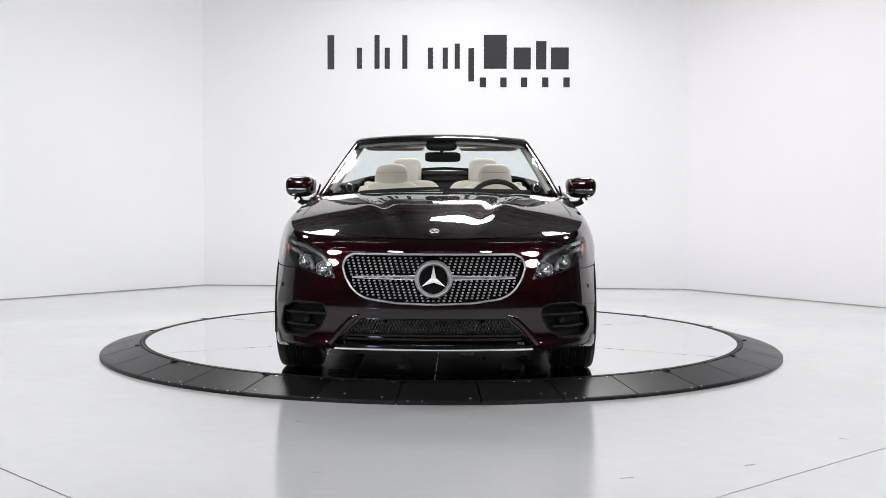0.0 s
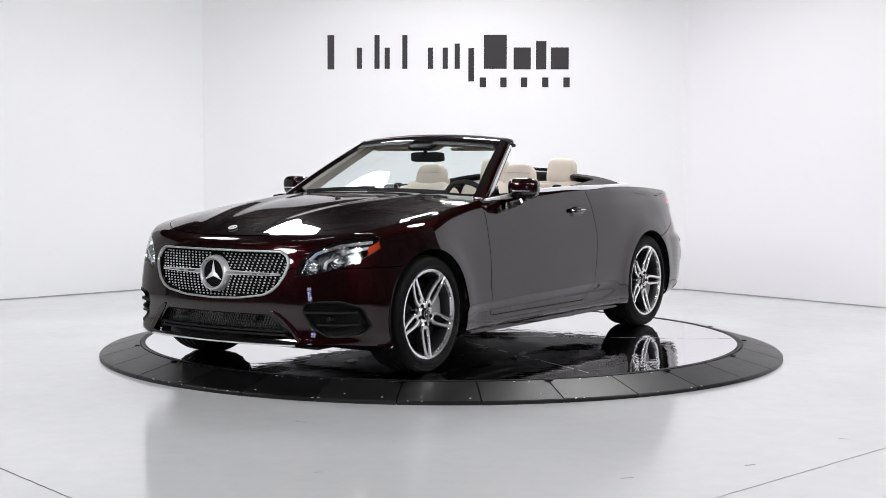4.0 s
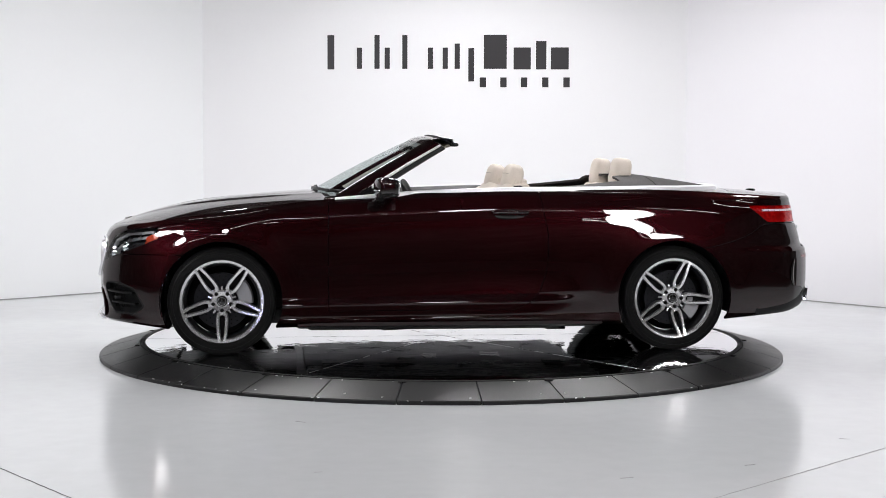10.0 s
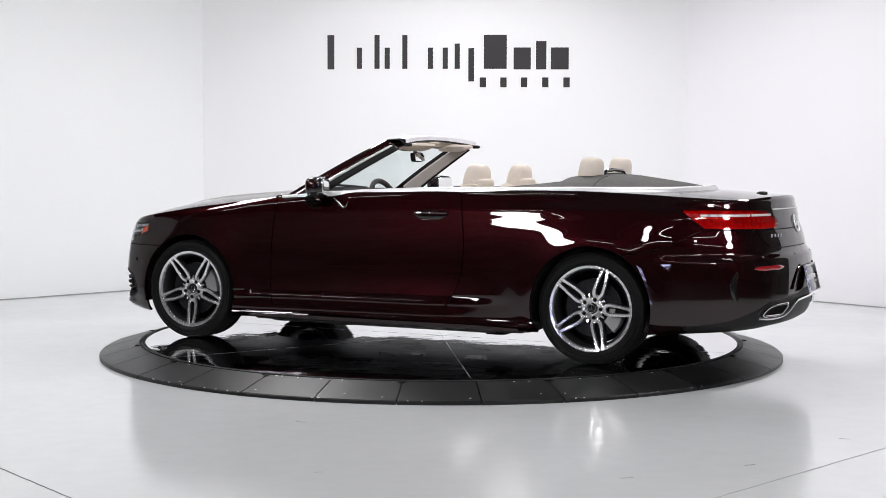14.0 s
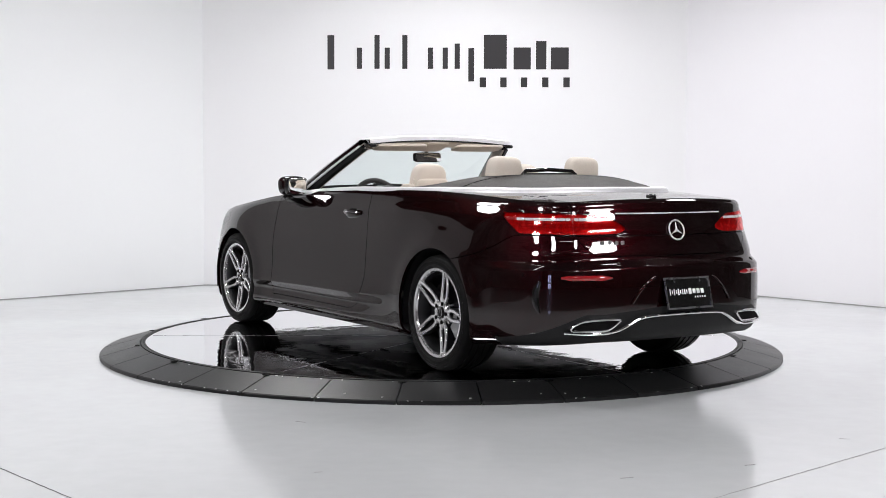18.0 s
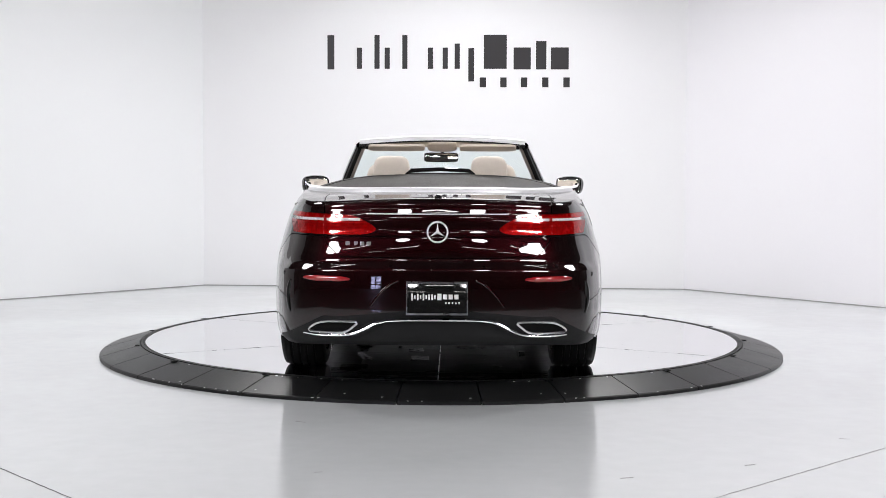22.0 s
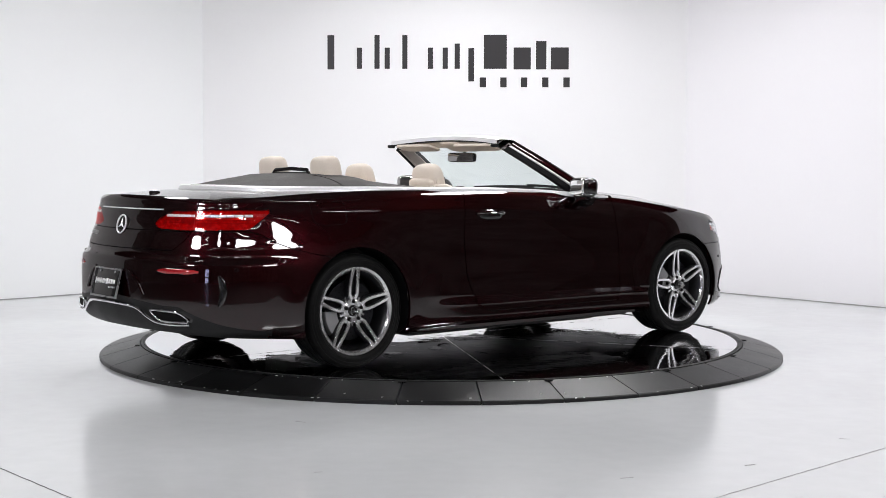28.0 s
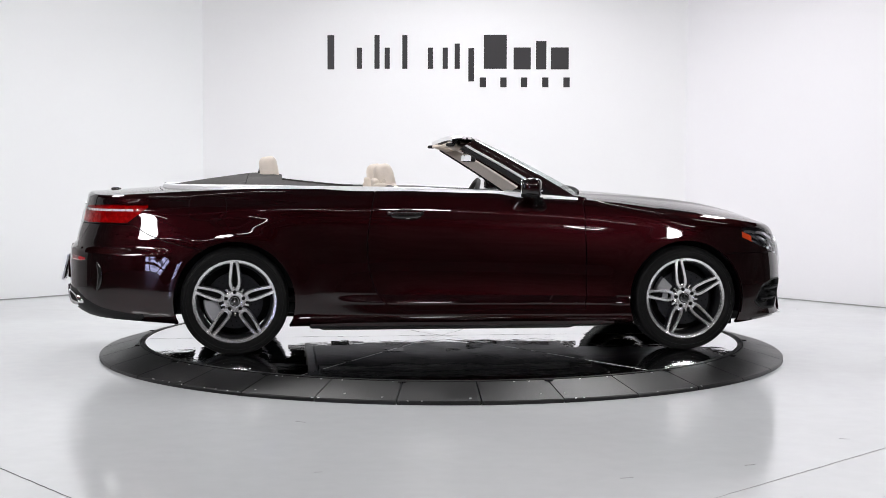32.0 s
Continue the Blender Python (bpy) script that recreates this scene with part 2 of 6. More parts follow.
def studio():
    bm = bmesh.new()
    v = [bm.verts.new(p) for p in ((-16, -20, 0), (16, -20, 0), (16, 12, 0), (-16, 12, 0), (-16, -20, -0.2), (16, -20, -0.2), (16, 12, -0.2), (-16, 12, -0.2))]
    for f in ((0, 1, 2, 3), (7, 6, 5, 4), (0, 4, 5, 1), (1, 5, 6, 2), (2, 6, 7, 3), (3, 7, 4, 0)):
        bm.faces.new([v[i] for i in f])
    tagged(part("floor", bm, FLOOR, None, smooth=False), "glossy light grey epoxy floor with hairline joints", kind="structure")
    # unseen dark slabs outside the bay: the unlit shop floor put into their colour
    for name, x0, x1, y0, y1 in (("floor_shop_1", -8.9, 8.9, -14.9, -5.4), ("floor_shop_2", -8.9, -5.0, -5.4, -1.6), ("floor_shop_3", 5.0, 8.9, -5.4, -1.0)):
        bm = bmesh.new()
        box(bm, ((x0 + x1) / 2, (y0 + y1) / 2, 0.002), (x1 - x0, y1 - y0, 0.004))
        tagged(part(name, bm, UNLIT_FLOOR, None, smooth=False), "dark slab standing in for the unlit shop floor", kind="structure")
    names = ["wall_west_side", "wall_west", "wall_north", "wall_east", "wall_east_side"]
    # the unseen west side wall is greyed to imitate light falling off southward
    for name, a, b in zip(names, BAY, BAY[1:]):
        tagged(wall(name, a, b, TOP, DIMWALL if name == "wall_west_side" else WALL_WEST if "west" in name else WALL_EAST if "east" in name else WALL), "unseen side wall greyed for the light's fall-off" if name == "wall_west_side" else "smooth white painted studio wall", kind="structure")
    # grey strip stands in for the hairline shadow along the foot of the walls
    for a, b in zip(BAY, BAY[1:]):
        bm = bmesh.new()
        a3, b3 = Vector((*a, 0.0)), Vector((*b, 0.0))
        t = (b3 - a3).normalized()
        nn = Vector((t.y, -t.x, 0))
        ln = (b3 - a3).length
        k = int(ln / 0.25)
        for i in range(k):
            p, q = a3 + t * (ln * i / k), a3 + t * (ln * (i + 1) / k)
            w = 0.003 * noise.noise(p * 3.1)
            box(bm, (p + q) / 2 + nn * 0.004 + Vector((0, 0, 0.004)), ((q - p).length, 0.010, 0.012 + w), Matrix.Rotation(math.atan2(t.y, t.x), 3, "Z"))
        tagged(part("wall_foot_shade", bm, SCUFF_SHADE_GREY, None, smooth=False), "thin grey strip drawn as the shadow line at the wall foot", kind="structure")
    dark = [(-6.5, -0.6), (-9, -1.5), (-9, -15), (9, -15), (9, -1.0), (5.5, 0.5)]
    for name, a, b in zip(["wall_shop_1", "wall_shop_2", "wall_south", "wall_shop_3", "wall_shop_4"], dark[::1], dark[1:]):
        tagged(wall(name, b, a, 5.6, DARK), "dark shop wall", kind="structure")
    # glazed shop door that lets in bluish daylight behind the camera
    bm = bmesh.new()
    for x in (-6.20, -5.62, -5.04):
        box(bm, (x, -14.95, 1.12), (0.09, 0.10, 2.24), bevel=0.008)
    for z in (0.05, 0.98, 2.2):
        box(bm, (-5.62, -14.96, z), (1.16, 0.08, 0.22 if z == 0.98 else 0.10), bevel=0.008)
    win = tagged(part("window_1", bm, SATIN, None, smooth=False), "glazed aluminium shop door with bluish daylight", kind="structure")
    for x in (-5.91, -5.33):
        for z in (0.485, 1.62):
            bm = bmesh.new()
            box(bm, (x, -14.965, z), (0.49, 0.02, 0.77 if z < 1 else 1.06))
            part("pane", bm, DAYPANE, win, "pane with bright bluish daylight", smooth=False)
    # dark upper walls behind the bay
    up = [(-9.2, -1.5), (-9.2, 9), (9.2, 9), (9.2, -1.5)]
    for name, a, b in zip(["wall_upper_1", "wall_upper_2", "wall_upper_3"], up, up[1:]):
        tagged(wall(name, a, b, 5.6, DARK), "dark shop wall", kind="structure")
    bm = bmesh.new()
    box(bm, (0, -3, 5.7), (19, 25, 0.2))
    for i in range(9):
        box(bm, (0, -13 + 2.6 * i, 5.5), (19, 0.16, 0.22))
    tagged(part("ceiling", bm, DARKCEIL, None, smooth=False), "dark open ceiling with beams", kind="structure")
    # saw-cut floor joints
    for name, a, b in (("floor_joint_1", (-2.30, -3.316), (-1.20, -4.612)), ("floor_joint_2", (0.90, -4.481), (2.70, -2.696))):
        bm = bmesh.new()
        A, B = Vector((*a, 0.0015)), Vector((*b, 0.0015))
        pts = [A.lerp(B, i / 40) + Vector((0.004 * noise.noise(Vector((i * 0.9, 0, 0))), 0.006 * noise.noise(Vector((i * 0.7, 3, 0))), 0)) for i in range(41)]
        sweep(bm, pts, [(-0.004, -0.001), (0.004, -0.001), (0.003, 0.001), (-0.003, 0.001)], scale=[0.5 + 0.35 * noise.noise(Vector((i * 1.3, 1, 1))) for i in range(41)])
        tagged(part(name, bm, CRACK if name == "floor_joint_1" else SCUFF_SHADE_GREY, None, smooth=False), "hairline saw-cut joint in the floor", kind="structure")
    # small scuffs on the floor
    bm = bmesh.new()
    for i in range(34):
        x, y = random.uniform(-3.2, 3.2), random.uniform(-6.5, 3.5)
        if x * x + y * y < 2.6 ** 2:
            continue
        box(bm, (x, y, 0.0012), (random.uniform(0.01, 0.06), random.uniform(0.003, 0.008), 0.0012), Matrix.Rotation(random.uniform(-0.5, 0.5), 3, "Z"))
    tagged(part("floor_scuffs", bm, SCUFF_SHADE_GREY, None, smooth=False), "small grey scuff marks on the floor", kind="structure")


def softbox(x, y, z, w, d, target=(0, 0, 0.6)):
    """A hanging octagonal softbox: shell, rim and glowing cloth."""
    root = new("studio_softbox")
    root.matrix_world = look((x, y, z), target)
    c = 0.28

    def octo(k, zz):
        a, b = w / 2 * k, d / 2 * k
        return [(-a + c * w * k, -b, zz), (a - c * w * k, -b, zz), (a, -b + c * d * k, zz), (a, b - c * d * k, zz), (a - c * w * k, b, zz), (-a + c * w * k, b, zz), (-a, b - c * d * k, zz), (-a, -b + c * d * k, zz)]
    lo, hi = octo(1, 0), octo(0.35, 0.45)
    shell = mesh_from("shell", lo + hi, [(i, (i + 1) % 8, 8 + (i + 1) % 8, 8 + i) for i in range(8)] + [tuple(range(8, 16))], PLASTIC)
    part("shell", shell, PLASTIC, root, smooth=False)
    part("diffuser", mesh_from("diffuser", octo(0.97, 0.02), [tuple(range(8))], SOFT), SOFT, root, "glowing white cloth", smooth=False)
    bm = bmesh.new()
    sweep(bm, octo(1.0, 0.01), circle(0.02, 6), closed=True)
    part("rim", bm, PLASTIC, root)
    bm = bmesh.new()
    up = root.matrix_world.inverted()
    sweep(bm, [up @ (Vector((x, y, z)) + root.matrix_world.to_3x3() @ Vector((0, 0, 0.3))), up @ Vector((x, y, 5.61))], circle(0.02, 6), up=(1, 0, 0))
    part("hanger", bm, PLASTIC, root)
    tagged(root, "black softbox with glowing white cloth, hung overhead", "studio light", "studio softboxes")
    return root


def lights():
    for row in ((0.35, 3.6, 4.3), (-1.95, 2.5, 4.4), (1.95, 2.5, 4.4), (-4.1, -0.2, 4.4), (4.1, -0.2, 4.4)):
        softbox(*row, 1.02, 0.92)
    for row in ((-1.6, -7.0, 4.1), (1.6, -7.0, 4.1)):
        softbox(*row, 0.60, 0.56)
    for row in ((-4.3, -5.3, 3.1), (3.7, -5.8, 3.1)):
        softbox(*row, 1.35, 1.1)
    for i, (x, y) in enumerate(((-5.5, -6), (5.5, -6), (-5.5, -9), (5.5, -9), (-2.6, -11), (2.6, -11), (-2.2, -2.5), (2.2, -2.5), (0, -9), (0, -13), (-5.5, -12.5), (5.5, -12.5), (-6, -3), (6, -3))):
        root = new("ceiling_tube_light")
        root.location = (x, y, 5.51)
        bm = bmesh.new()
        box(bm, (0, 0, 0.05), (2.4, 0.14, 0.08), bevel=0.01)
        part("fitting", bm, PLASTIC, root)
        bm = bmesh.new()
        revolve(bm, [(0.0, -1.15), (0.018, -1.15), (0.018, 1.15), (0.0, 1.15)], "x", 10)
        part("tube", bm, TUBE, root, "glowing white tube")
        tagged(root, "ceiling batten with one lit white tube", "ceiling light", "ceiling tubes")


RI, RO, NT = 2.020, 2.316, 32


def turntable():
    ring = new("turntable_ring")
    tagged(ring, "black rubber ramp tiles in a ring round the turntable", "turntable ring")
    gap = 0.0036
    k = 6
    vs = []
    for s in range(k + 1):
        a = 2 * math.pi / NT * (s / k)
        for r, z in ((RI + 0.035, TABLE_Z - 0.002), (RI + 0.04, TABLE_Z), (RO - 0.006, 0.022), (RO, 0.016), (RO, 0.0), (RI + 0.035, 0.0)):
            g = gap / r
            aa = min(max(a, g), 2 * math.pi / NT - g)
            vs.append((r * math.cos(aa), r * math.sin(aa), z))
    fs = []
    for s in range(k):
        for j in range(6):
            fs.append((s * 6 + j, (s + 1) * 6 + j, (s + 1) * 6 + (j + 1) % 6, s * 6 + (j + 1) % 6))
    fs += [tuple(range(6)), tuple(k * 6 + j for j in range(5, -1, -1))]
    me = mesh_from("tile", vs, fs, RUBBER)
    for i in range(NT):
        ob = new("tile", me)
        ob.parent = ring
        ob.rotation_euler = (radians(random.uniform(-0.04, 0.04)), 0, 2 * math.pi * i / NT + radians(-95.9))
    bm = bmesh.new()
    revolve(bm, [(RI + 0.012, 0.0), (RI + 0.012, TABLE_Z + 0.003), (RI + 0.030, TABLE_Z + 0.003), (RI + 0.030, 0.0)], "z", 160)
    part("inner_rim", bm, PLASTIC, ring)
    bm = bmesh.new()
    revolve(bm, [(RI - 0.1, 0.004), (RO - 0.02, 0.004)], "z", 120)
    part("underlay", bm, JOINT, ring)
    # lifting notches at the inner ends of some tiles
    for i in range(0, NT, 2):
        a = 2 * math.pi * i / NT + radians(-95.9)
        bm = bmesh.new()
        box(bm, ((RI + 0.055) * math.cos(a), (RI + 0.055) * math.sin(a), TABLE_Z), (0.03, 0.045, 0.004), Matrix.Rotation(a, 3, "Z"), 0.001, 1)
        part("notch", bm, JOINT, ring)
    # white chips along the outer edge
    bm = bmesh.new()
    for i in range(40):
        a = radians(random.uniform(-140, -50))
        r = random.choice((RO - 0.004, RO - 0.004, RI + 0.05, random.uniform(RI + 0.06, RO)))
        z = TABLE_Z - (r - RI - 0.04) / (RO - RI - 0.046) * (TABLE_Z - 0.022)
        box(bm, (r * math.cos(a), r * math.sin(a), z + 0.0005), (random.uniform(0.003, 0.014), random.uniform(0.003, 0.010), 0.002), Matrix.Rotation(random.uniform(0, 3), 3, "Z"))
    part("paint_chips", bm, WHITEPRINT, ring, "small white chips", smooth=False)["kind"] = "stuff"

    disc = new("turntable_disc")
    tagged(disc, "mirror-polished steel turntable plate with straight seams", "turntable")
    # plate of sheets with seams through the middle
    cuts = 6
    for i in range(cuts):
        a0, a1 = 2 * math.pi * i / cuts, 2 * math.pi * (i + 1) / cuts
        bm = bmesh.new()
        n = 26
        c = Vector((math.cos((a0 + a1) / 2), math.sin((a0 + a1) / 2), 0)) * 0.003
        top = [bm.verts.new(c)] + [bm.verts.new(c + Vector((RI * math.cos(a0 + (a1 - a0) * s / n), RI * math.sin(a0 + (a1 - a0) * s / n), 0)) * 0.998) for s in range(n + 1)]
        f = bm.faces.new(top)
        r = bmesh.ops.extrude_face_region(bm, geom=[f])
        bmesh.ops.translate(bm, verts=[g for g in r["geom"] if isinstance(g, bmesh.types.BMVert)], vec=(0, 0, -0.02))
        part("sheet", bm, MIRRORDISC, disc, smooth=False)
        # raised bright strip imitates the highlight on the seam's edge
        bm = bmesh.new()
        d = Vector((math.cos(a0), math.sin(a0), 0))
        sweep(bm, [d * 0.02 + Vector((0, 0, 0.0002)), d * (RI - 0.02) + Vector((0, 0, 0.0002))], [(-0.003, -0.001), (0.003, -0.001), (0.002, 0.0006), (-0.002, 0.0006)])
        part("seam_glint", bm, SATIN, disc, "thin bright strip drawn as a seam's edge highlight")
    bm = bmesh.new()
    revolve(bm, [(0, -0.03), (RI, -0.03), (RI, -0.06), (0, -0.06)], "z", 96)
    part("base_plate", bm, JOINT, disc)
    bm = bmesh.new()
    revolve(bm, [(RI - 0.001, -0.01), (RI - 0.001, 0.003), (RI + 0.008, 0.003), (RI + 0.008, -0.03)], "z", 160)
    part("edge_band", bm, PLASTIC, disc)
    return disc


SIGN_AT, SIGN_SCALE, SIGN_Z = 0.5087, 1 / 169.8, 2.406


def wall_sign():
    root = new("wall_sign")
    a, b = Vector((*BAY[2], 0)), Vector((*BAY[3], 0))
    t = (b - a).normalized()
    nn = Vector((t.y, -t.x, 0))
    root.matrix_world = Matrix.Translation(a.lerp(b, SIGN_AT) + nn * 0.002 + Vector((0, 0, SIGN_Z))) @ Matrix((t, Vector((0, 0, 1)), nn)).transposed().to_4x4()
    S = SIGN_SCALE

    def bar(x, y, w, h, lab="thin_bar"):
        bm = bmesh.new()
        box(bm, ((x + w / 2 - 790) * S, (100 - y - h / 2) * S, 0), (w * S, h * S, 0.002))
        part(lab, bm, SIGN, root, smooth=False)
    # plain bars with the size and weight of each character
    for x, y, w, h in ((580, 65, 12, 60), (632, 87, 9, 37), (663, 65, 9, 59), (681, 87, 9, 37), (712, 65, 9, 59), (757, 87, 9, 37), (783, 87, 9, 37), (804, 80, 9, 44), (828, 88, 10, 58)):
        bar(x, y, w, h)
    for x, y, w, h in ((855, 65, 40, 59), (907, 87, 30, 38), (946, 76, 18, 49), (972, 87, 31, 38)):
        bar(x, y, w, h, "heavy_bar")
    for x in (848, 884, 920, 957, 994):
        bar(x, 139, 11, 17, "small_bar")
    tagged(root, "charcoal wall sign of thin and heavy plain bars", "wall sign")

# ---------------------------------------------------------------- the car: x forward, y to its left, z up from the plate
XF, XR, WR = 1.4365, -1.4365, 0.336
ARCH = 0.374

# plan of the widest line, from the nose's middle round the left side to the tail's middle
PLAN = [(2.265, 0.0), (2.254, 0.22), (2.218, 0.44), (2.158, 0.62), (2.052, 0.772), (1.91, 0.855), (1.70, 0.903), (1.40, 0.925), (1.05, 0.918), (0.60, 0.908), (0.0, 0.908), (-0.6, 0.915), (-1.05, 0.925), (-1.44, 0.930), (-1.80, 0.912), (-2.08, 0.868), (-2.280, 0.787), (-2.402, 0.660), (-2.484, 0.45), (-2.527, 0.22), (-2.540, 0.0)]
# heights: middle line of the top, its fall to the edge, and the lower edge of the flank
ZC = curve_fn([-2.56, -2.50, -2.42, -2.3, -2.0, -1.6, -1.2, -0.5, 0.3, 0.8, 1.0, 1.3, 1.6, 1.9, 2.1, 2.22, 2.30], [0.985, 0.998, 1.006, 1.012, 1.033, 1.045, 1.05, 1.05, 1.038, 1.020, 1.010, 0.984, 0.946, 0.885, 0.82, 0.768, 0.72])
KD = curve_fn([-2.55, -2.3, -2.0, -1.6, -1.2, -0.5, 0.3, 0.8, 1.1, 1.4, 1.7, 2.0, 2.3], [0.055, 0.058, 0.050, 0.03, 0.02, 0.025, 0.045, 0.065, 0.082, 0.092, 0.094, 0.090, 0.075])
# flank sections, v from the lower edge to the top edge: how far they stand inside the widest line
VS = [0.0, 0.03, 0.08, 0.16, 0.26, 0.38, 0.50, 0.62, 0.72, 0.80, 0.87, 0.93, 0.97, 1.0]
SECTIONS = [
    (0.00, 0.195, [-.015, .0, -.015, -.02, -.012, .0, .0, -.008, -.018, -.03, -.04, -.055, -.075, -.10]),
    (0.35, 0.20, [-.015, .0, -.015, -.02, -.012, .0, .0, -.008, -.018, -.03, -.04, -.055, -.075, -.10]),
    (0.80, 0.20, [-.02, -.005, -.01, -.012, -.006, .0, -.004, -.012, -.022, -.034, -.044, -.058, -.072, -.09]),
    (1.25, 0.170, [-.02, -.008, -.004, .0, .0, .0, -.006, -.014, -.022, -.030, -.038, -.050, -.064, -.08]),
    (1.60, 0.165, [-.055, -.02, -.004, -.002, .0, .0, .0, -.003, -.008, -.015, -.024, -.039, -.056, -.08]),
    (2.20, 0.165, [-.09, -.03, .006, .007, .002, -.002, -.003, -.010, -.022, -.035, -.048, -.062, -.075, -.090]),
    (3.30, 0.165, [-.09, -.03, .008, .009, .003, -.002, -.003, -.010, -.022, -.035, -.048, -.062, -.074, -.089]),
    (4.00, 0.175, [-.07, -.02, -.002, .0, .001, .001, .0, -.004, -.013, -.026, -.042, -.060, -.074, -.092]),
    (4.60, 0.175, [-.04, -.015, -.006, -.002, .0, .0, -.002, -.010, -.026, -.046, -.066, -.090, -.106, -.128]),
    (5.00, 0.20, [-.050, -.026, -.012, -.004, .0, .0, -.003, -.014, -.034, -.052, -.072, -.098, -.118, -.145]),
    (5.45, 0.225, [-.060, -.030, -.014, -.005, .0, .0, -.004, -.024, -.056, -.080, -.093, -.108, -.122, -.142]),
    (5.90, 0.245, [-.070, -.035, -.016, -.006, .0, .0, -.006, -.028, -.060, -.090, -.102, -.115, -.127, -.146]),
    (6.40, 0.25, [-.070, -.035, -.016, -.006, .0, .0, -.006, -.029, -.058, -.086, -.098, -.112, -.125, -.148]),
]


def top_z(x, y):
    y = np.abs(y)
    z = ZC(x) - KD(x) * (y / 0.90) ** 2.3
    # the two long domes of the bonnet
    on = np.clip((x - 0.5) / 1.0, 0, 1) * np.clip((2.2 - x) / 0.5, 0, 1)
    yl = 0.30 + (1.9 - x) * 0.20
    z = z + on * 0.011 * np.exp(-((y - yl) / 0.05) ** 2) - on * 0.006 * np.exp(-((y - yl + 0.10) / 0.06) ** 2)
    return z


def resample(pts, n):
    """Even points along a smooth curve through pts."""
    p = np.array(pts, float)
    d = np.r_[0, np.cumsum(np.linalg.norm(np.diff(p, axis=0), axis=1))]
    m = np.gradient(p, d, axis=0)
    m[0], m[-1] = (0, m[0][1]), (0, m[-1][1])
    out = []
    for s in np.linspace(0, d[-1], 1500):
        i = min(max(np.searchsorted(d, s) - 1, 0), len(d) - 2)
        h = d[i + 1] - d[i]
        t = (s - d[i]) / h
        out.append(p[i] * (1 + 2 * t) * (1 - t) ** 2 + m[i] * h * t * (1 - t) ** 2 + p[i + 1] * t * t * (3 - 2 * t) + m[i + 1] * h * t * t * (t - 1))
    out = np.array(out)
    d = np.r_[0, np.cumsum(np.linalg.norm(np.diff(out, axis=0), axis=1))]
    s = np.linspace(0, d[-1], n)
    return np.c_[np.interp(s, d, out[:, 0]), np.interp(s, d, out[:, 1])], s


NU, NV, NC = 320, 64, 26


def shell_grid():
    """The outer skin of the left half as a grid of points: flank rows, then the top to the middle line."""
    P, s = resample(PLAN, NU)
    T = np.gradient(P, axis=0)
    T /= np.linalg.norm(T, axis=1)[:, None]
    N = np.c_[-T[:, 1], T[:, 0]]
    N[N[:, 1] * 0 + (N * P).sum(1) < 0] *= -1
    N[0], N[-1] = (1, 0), (-1, 0)
    keys = np.array([k[0] for k in SECTIONS]) * s[-1] / 6.40
    zb = curve_fn(keys, [k[1] for k in SECTIONS])(s)
    tab = np.array([k[2] for k in SECTIONS])
    vv = np.linspace(0, 1, NV) ** 0.9
    rows = np.array([curve_fn(VS, r)(vv) for r in tab])
    off = np.array([curve_fn(keys, rows[:, j])(s) for j in range(NV)]).T
    # undercut between the sill and the crease low on the door
    u = s * 6.40 / s[-1]
    span = np.clip((u - 1.60) / 0.55, 0, 1) * np.clip((4.10 - u) / 0.75, 0, 1)
    span = span * span * (3 - 2 * span)
    d = vv[np.argmin(np.abs(vv - 0.245))] - vv[None, :]
    off = off - 0.016 * span[:, None] * np.clip(d / 0.06, 0, 1) * np.clip((0.24 - d) / 0.18, 0, 1)
    # the door flares out to the crease, more towards the rear wheel
    swell = (0.009 + 0.008 * np.clip((u - 2.2) / 1.2, 0, 1))[:, None] * span[:, None]
    off = off + swell * np.where(d < 0, np.clip(1 + d / 0.17, 0, 1) ** 1.7, np.clip(1 - d / 0.06, 0, 1))
    # crisp shoulder line from the wing to the tail lamp
    span = np.clip((u - 1.9) / 0.5, 0, 1) * np.clip((4.75 - u) / 0.5, 0, 1)
    off = off + 0.004 * span[:, None] * np.clip(1 - np.abs(vv[None, :] - vv[np.argmin(np.abs(vv - 0.855))]) / 0.06, 0, 1)
    # shelf between the bumper and the lid, and the small lip at the lid's edge
    tail = np.clip((u - 4.95) / 0.40, 0, 1)
    off = off - 0.026 * tail[:, None] * np.clip((vv[None, :] - 0.53) / 0.05, 0, 1) * np.clip((0.84 - vv[None, :]) / 0.26, 0, 1)
    off = off + 0.010 * tail[:, None] * np.clip(1 - np.abs(vv[None, :] - 0.985) / 0.045, 0, 1)
    # the arches stand a little proud
    grid = np.zeros((NU, NV + NC, 3))
    edge = P + N * off[:, -1:]
    edge[0, 1] = edge[-1, 1] = 0
    zt = top_z(edge[:, 0], edge[:, 1])
    for j in range(NV):
        z = zb + (zt - zb) * vv[j]
        q = P + N * off[:, j:j + 1]
        flare = np.zeros(NU)
        for xw in (XF, XR):
            r = np.hypot(q[:, 0] - xw, z - WR)
            flare += 0.011 * np.exp(-((r - ARCH) / 0.085) ** 2) * (np.abs(q[:, 0] - xw) < 0.6)
        q = q + N * flare[:, None]
        q[0, 1] = q[-1, 1] = 0
        grid[:, j] = np.c_[q, z]
    # where each line of the top meets the middle
    i0, i1 = np.argmin(np.abs(edge[:NU // 2, 0] - 1.45)), NU // 2 + np.argmin(np.abs(edge[NU // 2:, 0] + 1.5))
    xc = edge[:, 0].copy()
    xc[:i0 + 1] = edge[0, 0] + (edge[i0, 0] - edge[0, 0]) * (s[:i0 + 1] / s[i0])
